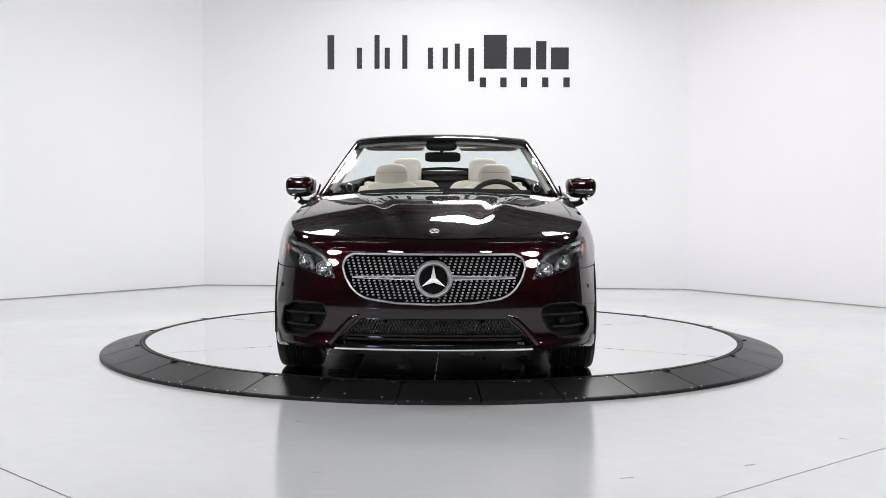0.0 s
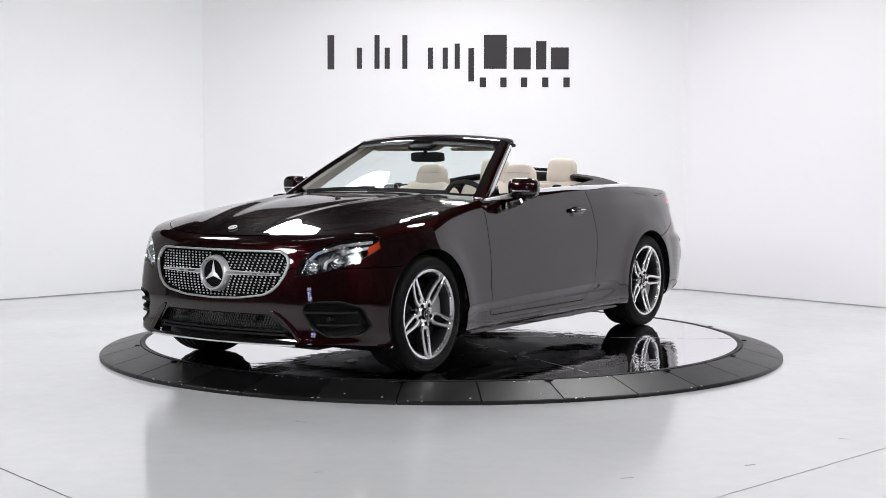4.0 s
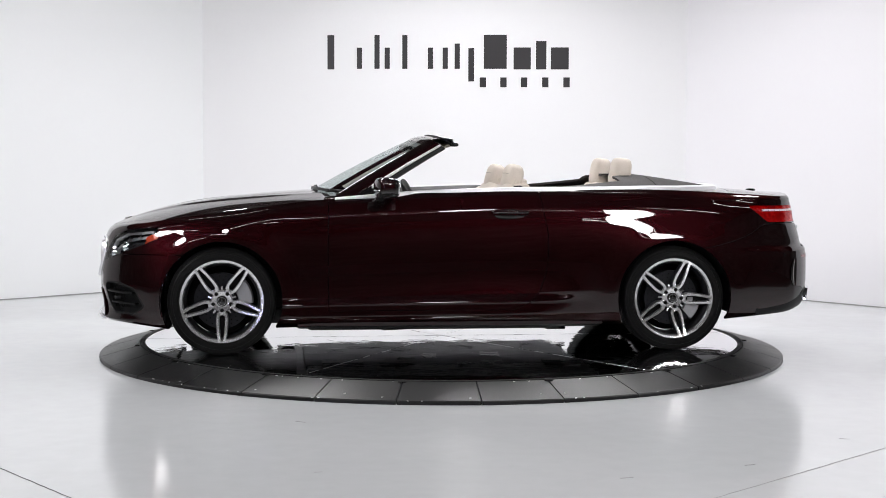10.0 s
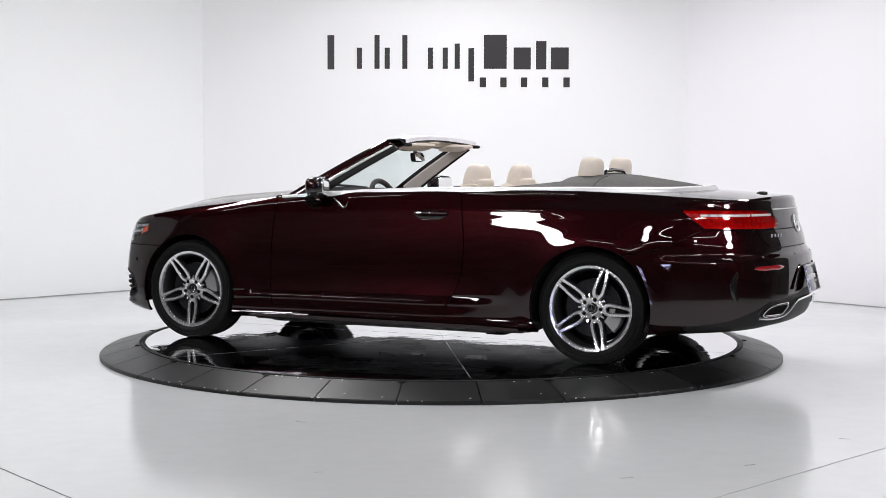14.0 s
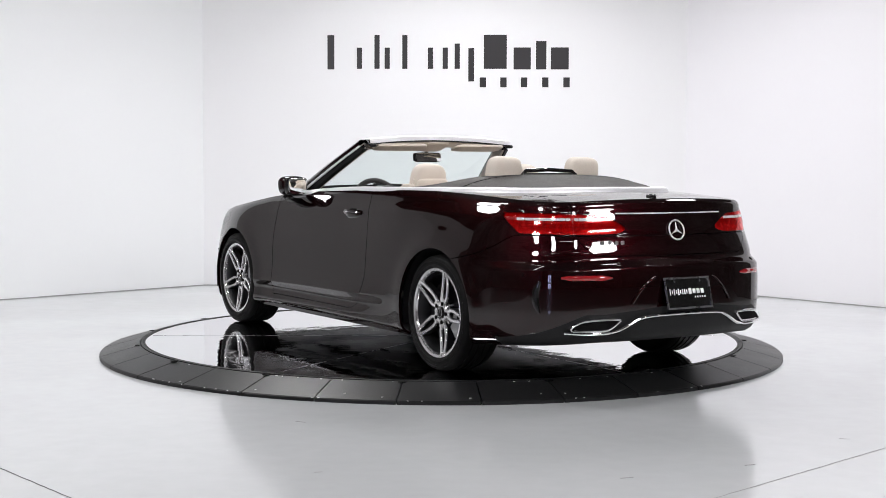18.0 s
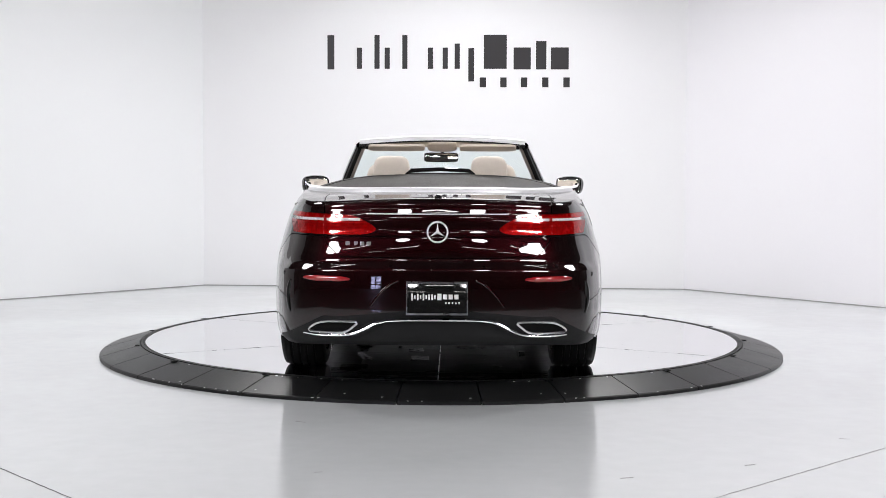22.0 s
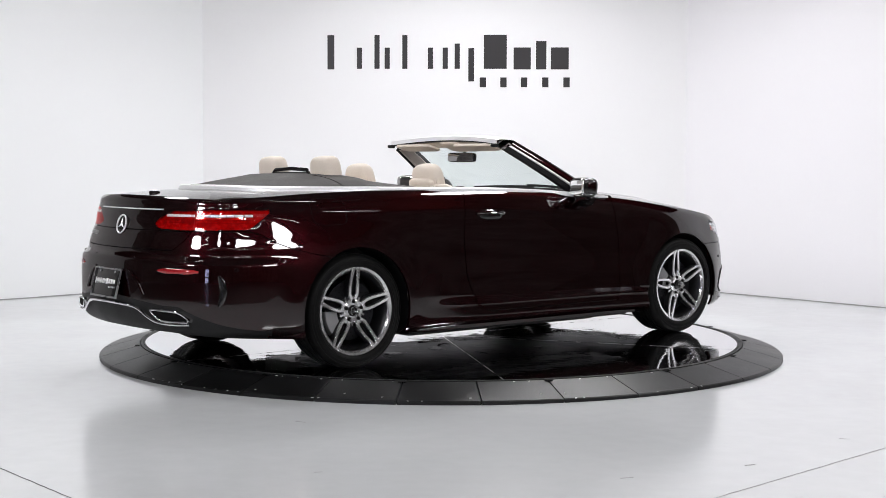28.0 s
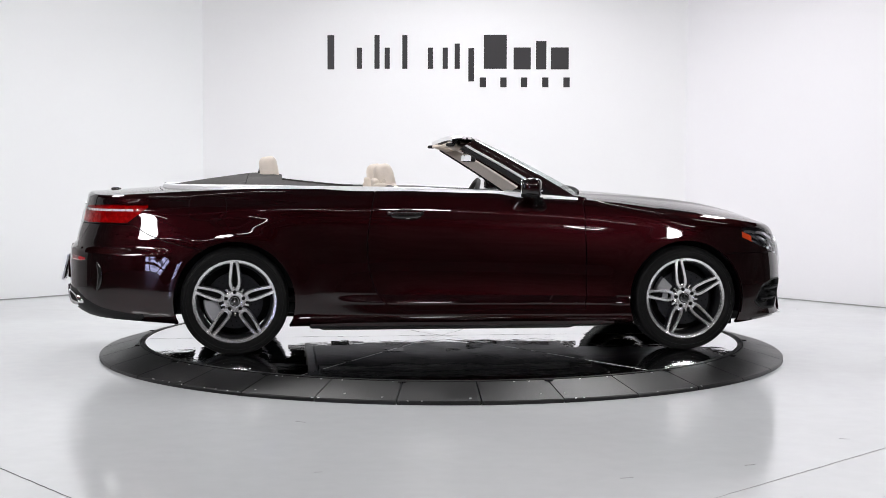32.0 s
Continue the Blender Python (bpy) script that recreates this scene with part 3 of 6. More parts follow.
    xc[i1:] = edge[i1, 0] + (edge[-1, 0] - edge[i1, 0]) * ((s[i1:] - s[i1]) / (s[-1] - s[i1]))
    for j in range(NC):
        t = (j + 1) / NC
        x = edge[:, 0] + (xc - edge[:, 0]) * t
        y = edge[:, 1] * (1 - t)
        grid[:, NV + j] = np.c_[x, y, top_z(x, y)]
    return grid


def split(bm, f):
    """Cuts the faces of bm along f = 0."""
    val = {}
    for v in bm.verts:
        x = f(v.co)
        val[v] = x if abs(x) > 2e-4 else (2e-4 if x >= 0 else -2e-4)
    fresh = set()
    for e in list(bm.edges):
        a, b = e.verts
        va, vb = val[a], val[b]
        if va * vb < 0:
            _, v = bmesh.utils.edge_split(e, a, va / (va - vb))
            fresh.add(v)
    faces = {fc for v in fresh for fc in v.link_faces}
    for fc in faces:
        vs = [v for v in fc.verts if v in fresh]
        if len(vs) == 2:
            try:
                bmesh.utils.face_split(fc, vs[0], vs[1])
            except ValueError:
                pass


def mid(fc):
    return fc.calc_center_median()


def drop_faces(bm, test):
    bmesh.ops.delete(bm, geom=[fc for fc in bm.faces if test(mid(fc))], context="FACES")


def seam(bm, f, w=0.0028):
    """An open joint of width 2w along f = 0."""
    split(bm, lambda p: f(p) - w)
    split(bm, lambda p: f(p) + w)
    drop_faces(bm, lambda p: abs(f(p)) < w)


def sd_poly(pts, radius=0.0):
    """Signed distance to a rounded polygon in the plane (negative inside)."""
    P = [Vector(p) for p in pts]

    def f(a, b):
        q = Vector((a, b))
        d, inside = 1e9, False
        j = len(P) - 1
        for i in range(len(P)):
            e, w = P[j] - P[i], q - P[i]
            t = max(0.0, min(1.0, w.dot(e) / e.length_squared))
            d = min(d, (w - e * t).length_squared)
            if (P[i].y > q.y) != (P[j].y > q.y) and q.x < (P[j].x - P[i].x) * (q.y - P[i].y) / (P[j].y - P[i].y) + P[i].x:
                inside = not inside
            j = i
        d = math.sqrt(d)
        return (-d if inside else d) - radius
    return f


def guarded(f, guard):
    """f where guard <= 0, else clearly outside."""
    return lambda p: f(p) if guard(p) <= 0 else 0.5


# outlines of openings and lamps
_grille = sd_poly([(-0.425, 0.682), (0.425, 0.682), (0.448, 0.668), (0.456, 0.645), (0.443, 0.600), (0.415, 0.553), (0.385, 0.525), (0.345, 0.506), (0.20, 0.485), (0, 0.478), (-0.20, 0.485), (-0.345, 0.506), (-0.385, 0.525), (-0.415, 0.553), (-0.443, 0.600), (-0.456, 0.645), (-0.448, 0.668)], 0.03)
grille_f = guarded(lambda p: _grille(p.y, p.z), lambda p: 1.9 - p.x)
_intake = sd_poly([(-0.385, 0.355), (0.385, 0.355), (0.525, 0.232), (-0.525, 0.232)], 0.015)
intake_f = guarded(lambda p: _intake(p.y, p.z), lambda p: 1.9 - p.x)
_vent = sd_poly([(0.61, 0.412), (0.75, 0.412), (0.795, 0.390), (0.815, 0.31), (0.80, 0.290), (0.70, 0.288), (0.635, 0.33), (0.605, 0.395)], 0.033)
vent_f = guarded(lambda p: _vent(p.y, p.z), lambda p: 1.75 - p.x)
_lamp = sd_poly([(0.535, 0.578), (0.64, 0.587), (0.78, 0.645), (0.850, 0.690), (0.875, 0.725), (0.865, 0.762), (0.83, 0.780), (0.72, 0.766), (0.61, 0.718), (0.555, 0.650)], 0.012)


def lamp_low(p):
    """Above the lower rear edge of the headlamp where negative."""
    return (0.722 - 0.41 * (p.x - 1.83) - p.z) * 0.92


lamp_f = guarded(lambda p: max(_lamp(p.y, p.z), lamp_low(p), 1.825 - p.x), lambda p: 1.60 - p.x)
_tail = sd_poly([(0.33, 0.850), (0.355, 0.838), (0.40, 0.832), (0.55, 0.829), (0.80, 0.832), (0.90, 0.842), (0.90, 0.922), (0.72, 0.922), (0.45, 0.913), (0.37, 0.878)], 0.010)
tail_f = guarded(lambda p: max(_tail(p.y, p.z), (p.x + 1.965) * 0.6 + max(0.0, 0.918 - p.z) * 0.8), lambda p: 1.85 + p.x)
# cockpit opening in plan
COCK = [(0.80, 0.0), (0.74, 0.40), (0.62, 0.66), (0.48, 0.735), (0.2, 0.760), (-0.3, 0.770), (-1.0, 0.765), (-1.30, 0.725), (-1.55, 0.62), (-1.775, 0.43), (-1.85, 0.21), (-1.87, 0.0)]
_cock = sd_poly(COCK + [(x, -y) for x, y in COCK[-2:0:-1]], 0.02)
cock_f = guarded(lambda p: _cock(p.x, p.y), lambda p: 0.93 - p.z)


def arch_f(p):
    return min(math.hypot(p.x - XF, p.z - WR), math.hypot(p.x - XR, p.z - WR)) - ARCH


# panel joints
_hood_front = curve_fn([0.0, 0.25, 0.45, 0.60, 0.70, 0.78], [2.175, 2.155, 2.09, 1.98, 1.84, 1.5])


def hood_f(p):
    """Inside the bonnet where negative."""
    if p.x < 0.55 or p.z < 0.65:
        return 0.5
    y = abs(p.y)
    side = y - float(curve_fn([0.55, 0.80, 1.2, 1.6, 2.3], [0.68, 0.715, 0.765, 0.78, 0.78])(p.x))
    front = (p.x - float(_hood_front(y))) * 0.9
    back = 0.70 - p.x + 0.10 * (y / 0.7) ** 2 * -1
    return max(side, front, back)


_trunk_y = curve_fn([-2.6, -2.3, -2.0, -1.72, -1.6], [0.56, 0.60, 0.615, 0.60, 0.55])


def trunk_f(p):
    if p.x > -1.6 or p.z < 0.55:
        return 0.5
    y = abs(p.y)
    side = y - (float(_trunk_y(p.x)) if p.z > 0.93 else 0.60 - max(0.0, 0.83 - p.z) ** 2 * 6)
    low = 0.705 - p.z
    front = p.x + 1.95 - 0.06 * (y / 0.6) ** 2
    return max(side, low, front)


_door_rear = curve_fn([0.2, 0.27, 0.32, 0.40, 0.55, 0.70, 0.85, 1.1], [-0.30, -0.40, -0.50, -0.56, -0.605, -0.615, -0.595, -0.545])


def door_f(p):
    if abs(p.y) < 0.72 or p.x > 1.2 or p.x < -1.0:
        return 0.5
    return max(p.x - 0.780 + 0.02 * max(0, p.z - 0.7), float(_door_rear(p.z)) - p.x, 0.272 - p.z)


def front_bumper_f(p):
    """Joint between bumper and wing."""
    if p.x < 1.3:
        return 0.5
    return max(1.60 - p.x + (p.z - 0.60) * 0.9, p.z - 0.625)


_bump_z = curve_fn([-2.7, -2.35, -2.2, -2.08, -1.95, -1.8, -1.6, -1.5], [0.812, 0.812, 0.812, 0.808, 0.745, 0.695, 0.655, 0.64])


def rear_bumper_f(p):
    if p.x > -1.2:
        return 0.5
    return max(p.x + 1.55, p.z - float(_bump_z(p.x)))


def inward(bm, depth):
    """Gives every open edge of a skin patch a lip of that depth, against its normals."""
    bm.normal_update()
    nm = {v: v.normal.copy() for v in bm.verts}
    es = [e for e in bm.edges if len(e.link_faces) == 1 and not all(abs(v.co.y) < 1e-4 for v in e.verts)]
    r = bmesh.ops.extrude_edge_only(bm, edges=es)
    new_v = {v for g in r["geom"] if isinstance(g, bmesh.types.BMVert) for v in [g]}
    for v in new_v:
        src = [o for e in v.link_edges for o in [e.other_vert(v)] if o not in new_v]
        if src:
            v.co -= nm[src[0]] * depth


def take(bm, test):
    """A new bmesh with the faces that pass the test."""
    out = bmesh.new()
    vm = {}
    for fc in bm.faces:
        if test(fc):
            vs = []
            for v in fc.verts:
                if v not in vm:
                    vm[v] = out.verts.new(v.co)
                vs.append(vm[v])
            out.faces.new(vs)
    return out


def mirrored(bm, both=True):
    """The patch on the other side (or on both, welded at the middle)."""
    out = bmesh.new()
    for sgn in ((1, -1) if both else (-1,)):
        vm = {}
        for fc in bm.faces:
            vs = []
            for v in fc.verts:
                if v not in vm:
                    vm[v] = out.verts.new((v.co.x, v.co.y * sgn, v.co.z))
                vs.append(vm[v])
            out.faces.new(vs if sgn == 1 else vs[::-1])
    if both:
        bmesh.ops.remove_doubles(out, verts=[v for v in out.verts if abs(v.co.y) < 2e-3], dist=0.0008)
    return out


def outline(bm):
    """The longest loop of open edges, as points."""
    es = {e for e in bm.edges if len(e.link_faces) == 1}
    best = []
    while es:
        e = es.pop()
        loop = [e.verts[0], e.verts[1]]
        while True:
            nx = [x for x in loop[-1].link_edges if x in es]
            if not nx:
                break
            es.discard(nx[0])
            loop.append(nx[0].other_vert(loop[-1]))
        if len(loop) > len(best):
            best = loop
    pts = [v.co.copy() for v in best]
    if (pts[0] - pts[-1]).length < 1e-4:
        pts.pop()
    # even spacing
    d = [0.0]
    for a, b in zip(pts, pts[1:] + pts[:1]):
        d.append(d[-1] + (b - a).length)
    n = max(24, int(d[-1] / 0.015))
    out = []
    j = 0
    ring = pts + pts[:1]
    for i in range(n):
        s = d[-1] * i / n
        while d[j + 1] < s:
            j += 1
        out.append(ring[j].lerp(ring[j + 1], (s - d[j]) / max(1e-9, d[j + 1] - d[j])))
    return out


def pushed(bm, depth):
    bm.normal_update()
    for v, nrm in [(v, v.normal.copy()) for v in bm.verts]:
        v.co -= nrm * depth
    return bm


def body_shell(car):
    grid = shell_grid()
    bm = bmesh.new()
    vs = [[bm.verts.new(grid[i, j]) for j in range(NV + NC)] for i in range(NU)]
    for i in range(NU - 1):
        for j in range(NV + NC - 1):
            q = [vs[i][j], vs[i + 1][j], vs[i + 1][j + 1], vs[i][j + 1]]
            bm.faces.new(q[::-1])
    bmesh.ops.remove_doubles(bm, verts=bm.verts, dist=1e-5)
    # orient the skin outwards
    bm.normal_update()
    if sum(fc.normal.y * fc.calc_area() for fc in bm.faces) < 0:
        bmesh.ops.reverse_faces(bm, faces=bm.faces)
    for f in (arch_f, cock_f):
        split(bm, f)
        drop_faces(bm, lambda p: f(p) < 0)
    for f in (grille_f, intake_f, vent_f, lamp_f, tail_f):
        split(bm, f)
    kept = (grille_f, intake_f, vent_f, lamp_f, tail_f)
    liner = take(bm, lambda fc: all(f(mid(fc)) > 0 for f in kept))
    hole = {}
    for key, f in (("grille", grille_f), ("intake", intake_f), ("vent", vent_f), ("lamp", lamp_f), ("tail", tail_f)):
        hole[key] = take(bm, lambda fc: f(mid(fc)) < 0)
    drop_faces(bm, lambda p: any(f(p) < 0 for f in (grille_f, intake_f, vent_f, lamp_f, tail_f)))
    for f in (hood_f, trunk_f, door_f, front_bumper_f, rear_bumper_f):
        seam(bm, f)
    # lower black part of the tail
    skirt_f = guarded(lambda p: p.z - (0.40 + 0.05 * min(1, max(0, (0.5 - abs(p.y)) / 0.5)) - 0.15 * max(0, min(1, (abs(p.y) - 0.60) / 0.28))), lambda p: p.x + 2.0)
    split(bm, skirt_f)

    def kind(p):
        if hood_f(p) < 0:
            return "bonnet"
        if trunk_f(p) < 0:
            return "boot_lid"
        if door_f(p) < 0:
            return "door"
        if front_bumper_f(p) < 0:
            return "front_bumper"
        if skirt_f(p) < 0 and p.x < -2.0 and rear_bumper_f(p) < 0:
            return "diffuser"
        if rear_bumper_f(p) < 0:
            return "rear_bumper"
        return "body"
    sort = {}
    for fc in bm.faces:
        sort.setdefault(kind(mid(fc)), set()).add(fc)
    made = {}
    for name, fcs in sort.items():
        half = take(bm, lambda fc: fc in fcs)
        if name == "door":
            other = mirrored(half, both=False)
            for h in (half, other):
                inward(h, 0.014)
                made.setdefault("door", []).append(part("door", h, PAINT, car, smooth=True, angle=30))
            continue
        whole = mirrored(half)
        half.free()
        inward(whole, 0.014)
        made[name] = part(name, whole, PLASTIC if name == "diffuser" else PAINT, car, "matt black plastic" if name == "diffuser" else "", angle=30)
    bm.free()
    lin = mirrored(liner)
    pushed(lin, 0.016)
    part("inner_shell", lin, PLASTIC, car, "black inner shell")
    return hole, made


# half distance between the two bars of a spoke, from the neck to the rim
ARM_W = curve_fn([0, 0.08, 0.18, 0.30, 1.0], [0.0110, 0.0205, 0.0270, 0.0275, 0.0160])
SPIN = {(True, 1): 54, (False, 1): 39, (True, -1): 29, (False, -1): 18}


def wheel(car, x, side):
    """Alloy wheel with five double spokes, tyre, brake disc and caliper; side is 1 on the left."""
    cy = side * 0.785
    out = side
    bm = bmesh.new()
    # barrel and lip
    revolve(bm, [(0.2355, 0.098 * out), (0.236, 0.100 * out), (0.243, 0.113 * out), (0.258, 0.116 * out), (0.262, 0.108 * out), (0.250, 0.09 * out)], "y", 72)
    rim = part("wheel", bm, RIMFACE, car, "five double-spoke alloy wheel, machined grey")
    rim.location = (x, cy, WR)
    # barrel in a dark tone, for the shaded void behind the spokes
    bm = bmesh.new()
    revolve(bm, [(0.232, -0.12 * out), (0.221, -0.05 * out), (0.221, 0.08 * out), (0.2355, 0.099 * out)], "y", 72)
    part("barrel", bm, RIMDARK, rim, "inner barrel darkened as the shaded void behind the spokes")
    for k in range(5):
        a = radians(SPIN[(x > 0, side)] + 72 * k)
        u, n = Vector((math.cos(a), 0, math.sin(a))), Vector((-math.sin(a), 0, math.cos(a)))

        def arm(t, sg):
            """Centre line of one bar: from the neck at the hub out to the rim."""
            r = 0.070 + 0.184 * t
            w = float(ARM_W(t))
            return u * r + n * (sg * w) + Vector((0, out * (0.080 + 0.030 * t ** 1.5), 0))
        ts = (0, 0.03, 0.07, 0.12, 0.2, 0.3, 0.42, 0.55, 0.68, 0.8, 0.9, 1.0)
        bm = bmesh.new()
        for sg in (-1, 1):
            prof = [(-0.0112, -0.004), (0.0112, -0.004), (0.0108, 0.003), (0.0078, 0.0078), (-0.0078, 0.0078), (-0.0108, 0.003)]
            sweep(bm, [arm(t, sg) for t in ts], prof, up=(0, out, 0), scale=[1.0, 1.0, 1.0, 1.0, 0.98, 0.95, 0.92, 0.90, 0.90, 0.94, 1.0, 1.12])
        box(bm, u * 0.069 + Vector((0, out * 0.0810, 0)), (0.040, 0.012, 0.040), Matrix((u, Vector((0, out, 0)), n)).transposed(), 0.004)
        spoke = part("spoke", bm, RIMFACE, rim)
        bm = bmesh.new()
        for sg in (-1, 1):
            sweep(bm, [arm(t, sg) - Vector((0, out * 0.006, 0)) for t in ts], [(-0.0126, -0.034), (0.0126, -0.034), (0.0108, 0.005), (-0.0108, 0.005)], up=(0, out, 0))
        part("spoke_side", bm, RIMDARK, spoke, "dark grey spoke sides")
        # near-black block stands in for the shade in the slot between the two bars
        bm = bmesh.new()
        pts = [u * (0.092 + 0.145 * t) + Vector((0, out * (0.060 + 0.030 * t ** 1.5), 0)) for t in (0, 0.25, 0.5, 0.75, 1)]
        sweep(bm, pts, [(-0.017, -0.010), (0.017, -0.010), (0.017, 0.0), (-0.017, 0.0)], up=(0, out, 0), scale=[1.0, 1.05, 0.95, 0.80, 0.60])
        part("slot_shade", bm, JOINT, spoke)
        # short rib between two spokes
        b = a + radians(36)
        v = Vector((math.cos(b), 0, math.sin(b)))
        bm = bmesh.new()
        sweep(bm, [v * 0.060 + Vector((0, out * 0.072, 0)), v * 0.090 + Vector((0, out * 0.066, 0))], [(-0.007, -0.02), (0.007, -0.02), (0.005, 0.008), (-0.005, 0.008)], up=(0, out, 0))
        part("hub_rib", bm, RIMFACE, rim)
    bm = bmesh.new()
    revolve(bm, [(0.0, 0.062 * out), (0.072, 0.062 * out), (0.069, 0.084 * out), (0.060, 0.0900 * out), (0.042, 0.088 * out), (0.040, 0.080 * out), (0.0, 0.080 * out)], "y", 40)
    part("hub", bm, RIMFACE, rim)
    bm = bmesh.new()
    revolve(bm, [(0.0, 0.092 * out), (0.022, 0.092 * out), (0.033, 0.089 * out), (0.034, 0.08 * out)], "y", 32)
    part("hub_cap", bm, BLACKGLOSS, rim, "black cap with a chrome emblem")
    bm = bmesh.new()
    emblem(bm, 0.026, (0, 0.094 * out, 0), "y", out)
    part("cap_emblem", bm, CHROME, rim)
    for k in range(5):
        a = radians(SPIN[(x > 0, side)] + 72 * k)
        bm = bmesh.new()
        revolve(bm, [(0.0, 0.094 * out), (0.008, 0.094 * out), (0.012, 0.092 * out), (0.012, 0.07 * out)], "y", 10, (0.056 * math.cos(a), 0, 0.056 * math.sin(a)))
        part("wheel_bolt", bm, JOINT, rim)
    bm = bmesh.new()
    w = 0.122
    prof = [(0.247, -w * out)]
    prof += [(0.26, -1.0 * w * out), (0.30, -1.04 * w * out), (0.325, -0.96 * w * out), (0.334, -0.80 * w * out)]
    for gy in (-0.52, -0.17, 0.17, 0.52):
        prof += [(WR, (gy - 0.06) * w * out), (WR - 0.006, (gy - 0.045) * w * out), (WR - 0.006, (gy + 0.045) * w * out), (WR, (gy + 0.06) * w * out)]
    prof += [(0.334, 0.80 * w * out), (0.326, 0.94 * w * out), (0.318, 0.985 * w * out), (0.316, 0.965 * w * out), (0.303, 1.02 * w * out), (0.300, 1.005 * w * out), (0.298, 1.03 * w * out), (0.280, 1.045 * w * out), (0.277, 1.02 * w * out), (0.274, 1.03 * w * out), (0.268, 0.98 * w * out), (0.260, 0.92 * w * out), (0.250, 0.82 * w * out)]
    revolve(bm, prof, "y", 96)
    part("tyre", bm, TYRE, rim, "black low-profile tyre")
    bm = bmesh.new()
    for k in range(120):
        a = 2 * math.pi * k / 120
        for gy in (-0.72, 0.72):
            box(bm, (0.3318 * math.cos(a), gy * w * out, 0.3318 * math.sin(a)), (0.0045, 0.020, 0.004), Matrix.Rotation(-a, 3, "Y"))
    part("tread_sipe", bm, JOINT, rim, smooth=False)["kind"] = "stuff"
    bm = bmesh.new()
    revolve(bm, [(0.07, 0.02 * out), (0.175, 0.02 * out), (0.175, 0.045 * out), (0.07, 0.045 * out), (0.07, 0.02 * out)], "y", 60)
    brake = part("brake_disc", bm, STEEL, rim, "drilled steel brake disc")
    bm = bmesh.new()
    for k in range(24):
        for j in range(3):
            q, rr = 2 * math.pi * (k + 0.3 * j) / 24, 0.105 + 0.025 * j
            revolve(bm, [(0.0, 0.0458 * out), (0.004, 0.0458 * out)], "y", 6, (rr * math.cos(q), 0, rr * math.sin(q)))
    part("drill_holes", bm, JOINT, brake)["kind"] = "stuff"
    bm = bmesh.new()
    revolve(bm, [(0.0, 0.0), (0.08, 0.03 * out), (0.08, 0.058 * out), (0.0, 0.06 * out)], "y", 32)
    part("brake_bell", bm, STEEL, rim)
    bm = bmesh.new()
    ca = math.pi - 0.35 if x > 0 else math.pi + 0.40
    revolve(bm, [(0.10, 0.015 * out), (0.19, 0.010 * out), (0.195, 0.05 * out), (0.185, 0.066 * out), (0.105, 0.066 * out), (0.10, 0.05 * out), (0.10, 0.015 * out)], "y", 14, (0, 0, 0), ca - 0.42, ca + 0.42)
    part("caliper", bm, CALIPER, rim)
    # near-black disc closes the wheel and deepens the shade behind the spokes
    bm = bmesh.new()
    revolve(bm, [(0.0, -0.02 * out), (0.215, -0.02 * out)], "y", 48)
    part("dust_shield", bm, JOINT, rim)
    # wheel housing
    bm = bmesh.new()
    revolve(bm, [(ARCH + 0.008, 0.118 * out), (ARCH + 0.010, -0.28 * out), (0.0, -0.28 * out)], "y", 40, (x, cy, WR), -0.25, math.pi + 0.25)
    part("wheel_housing", bm, PLASTIC, car, "black wheel housing liner")
    return rim


def emblem(bm, r, c, axis="x", out=1, thick=0.12, lean=0.0, arm=0.2):
    """Ring with three tapered arms."""
    t = r * thick
    c = Vector(c)

    def at(a, rr, h=0.0):
        u, w = rr * math.cos(a), rr * math.sin(a)
        return c + (Vector((h * out + lean * w, u, w)) if axis == "x" else Vector((u, h * out, w)))
    ring = [at(2 * math.pi * i / 40, r - t / 2) for i in range(40)]
    sweep(bm, ring, circle(t / 2, 6), closed=True, up=(1, 0, 0) if axis == "x" else (0, 1, 0))
    for k in range(3):
        a = radians(90 + 120 * k)
        tip, l, rr, top = at(a, r - t), at(a + 1.05, r * arm), at(a - 1.05, r * arm), at(a, 0, r * 0.12)
        v = [bm.verts.new(p) for p in (tip, l, rr, top, at(0, 0, -r * 0.02))]
        for f in ((0, 1, 3), (0, 3, 2), (0, 4, 1), (0, 2, 4), (1, 4, 2, 3)):
            bm.faces.new([v[i] for i in f])
    return bm


def motions(car, disc):
    rows = []
    for t, c in TURN:
        rows.append((t, pose(0, 0, TABLE_Z, 0, 0, -90 - 1.054 - 8.1782 * t + c)))
    walk(disc, rows)
    off = Matrix.Translation((0.039, 0.0, 0.0))
    walk(car, [(t, m @ off) for t, m in rows])


TURN = [(0, -0.02), (3, 0.0), (6, 0.0), (9, -0.8), (11, 0.05), (13, 0.37), (14, 0.42), (17, -0.3), (18, 0.06), (19, 0.28), (20, 0.41), (21, 0.65), (22, 0.45), (23, -0.4), (24, -0.45), (25, 0.05), (28, -0.04), (30, -0.2), (32, -0.45)]


# ---------------------------------------------------------------- fittings of the car


def on(bm, y, z):
    """The point of a skin patch nearest to (y, z), and its normal."""
    v = min(bm.verts, key=lambda q: (q.co.y - y) ** 2 + (q.co.z - z) ** 2)
    return v.co.copy(), v.normal.copy()


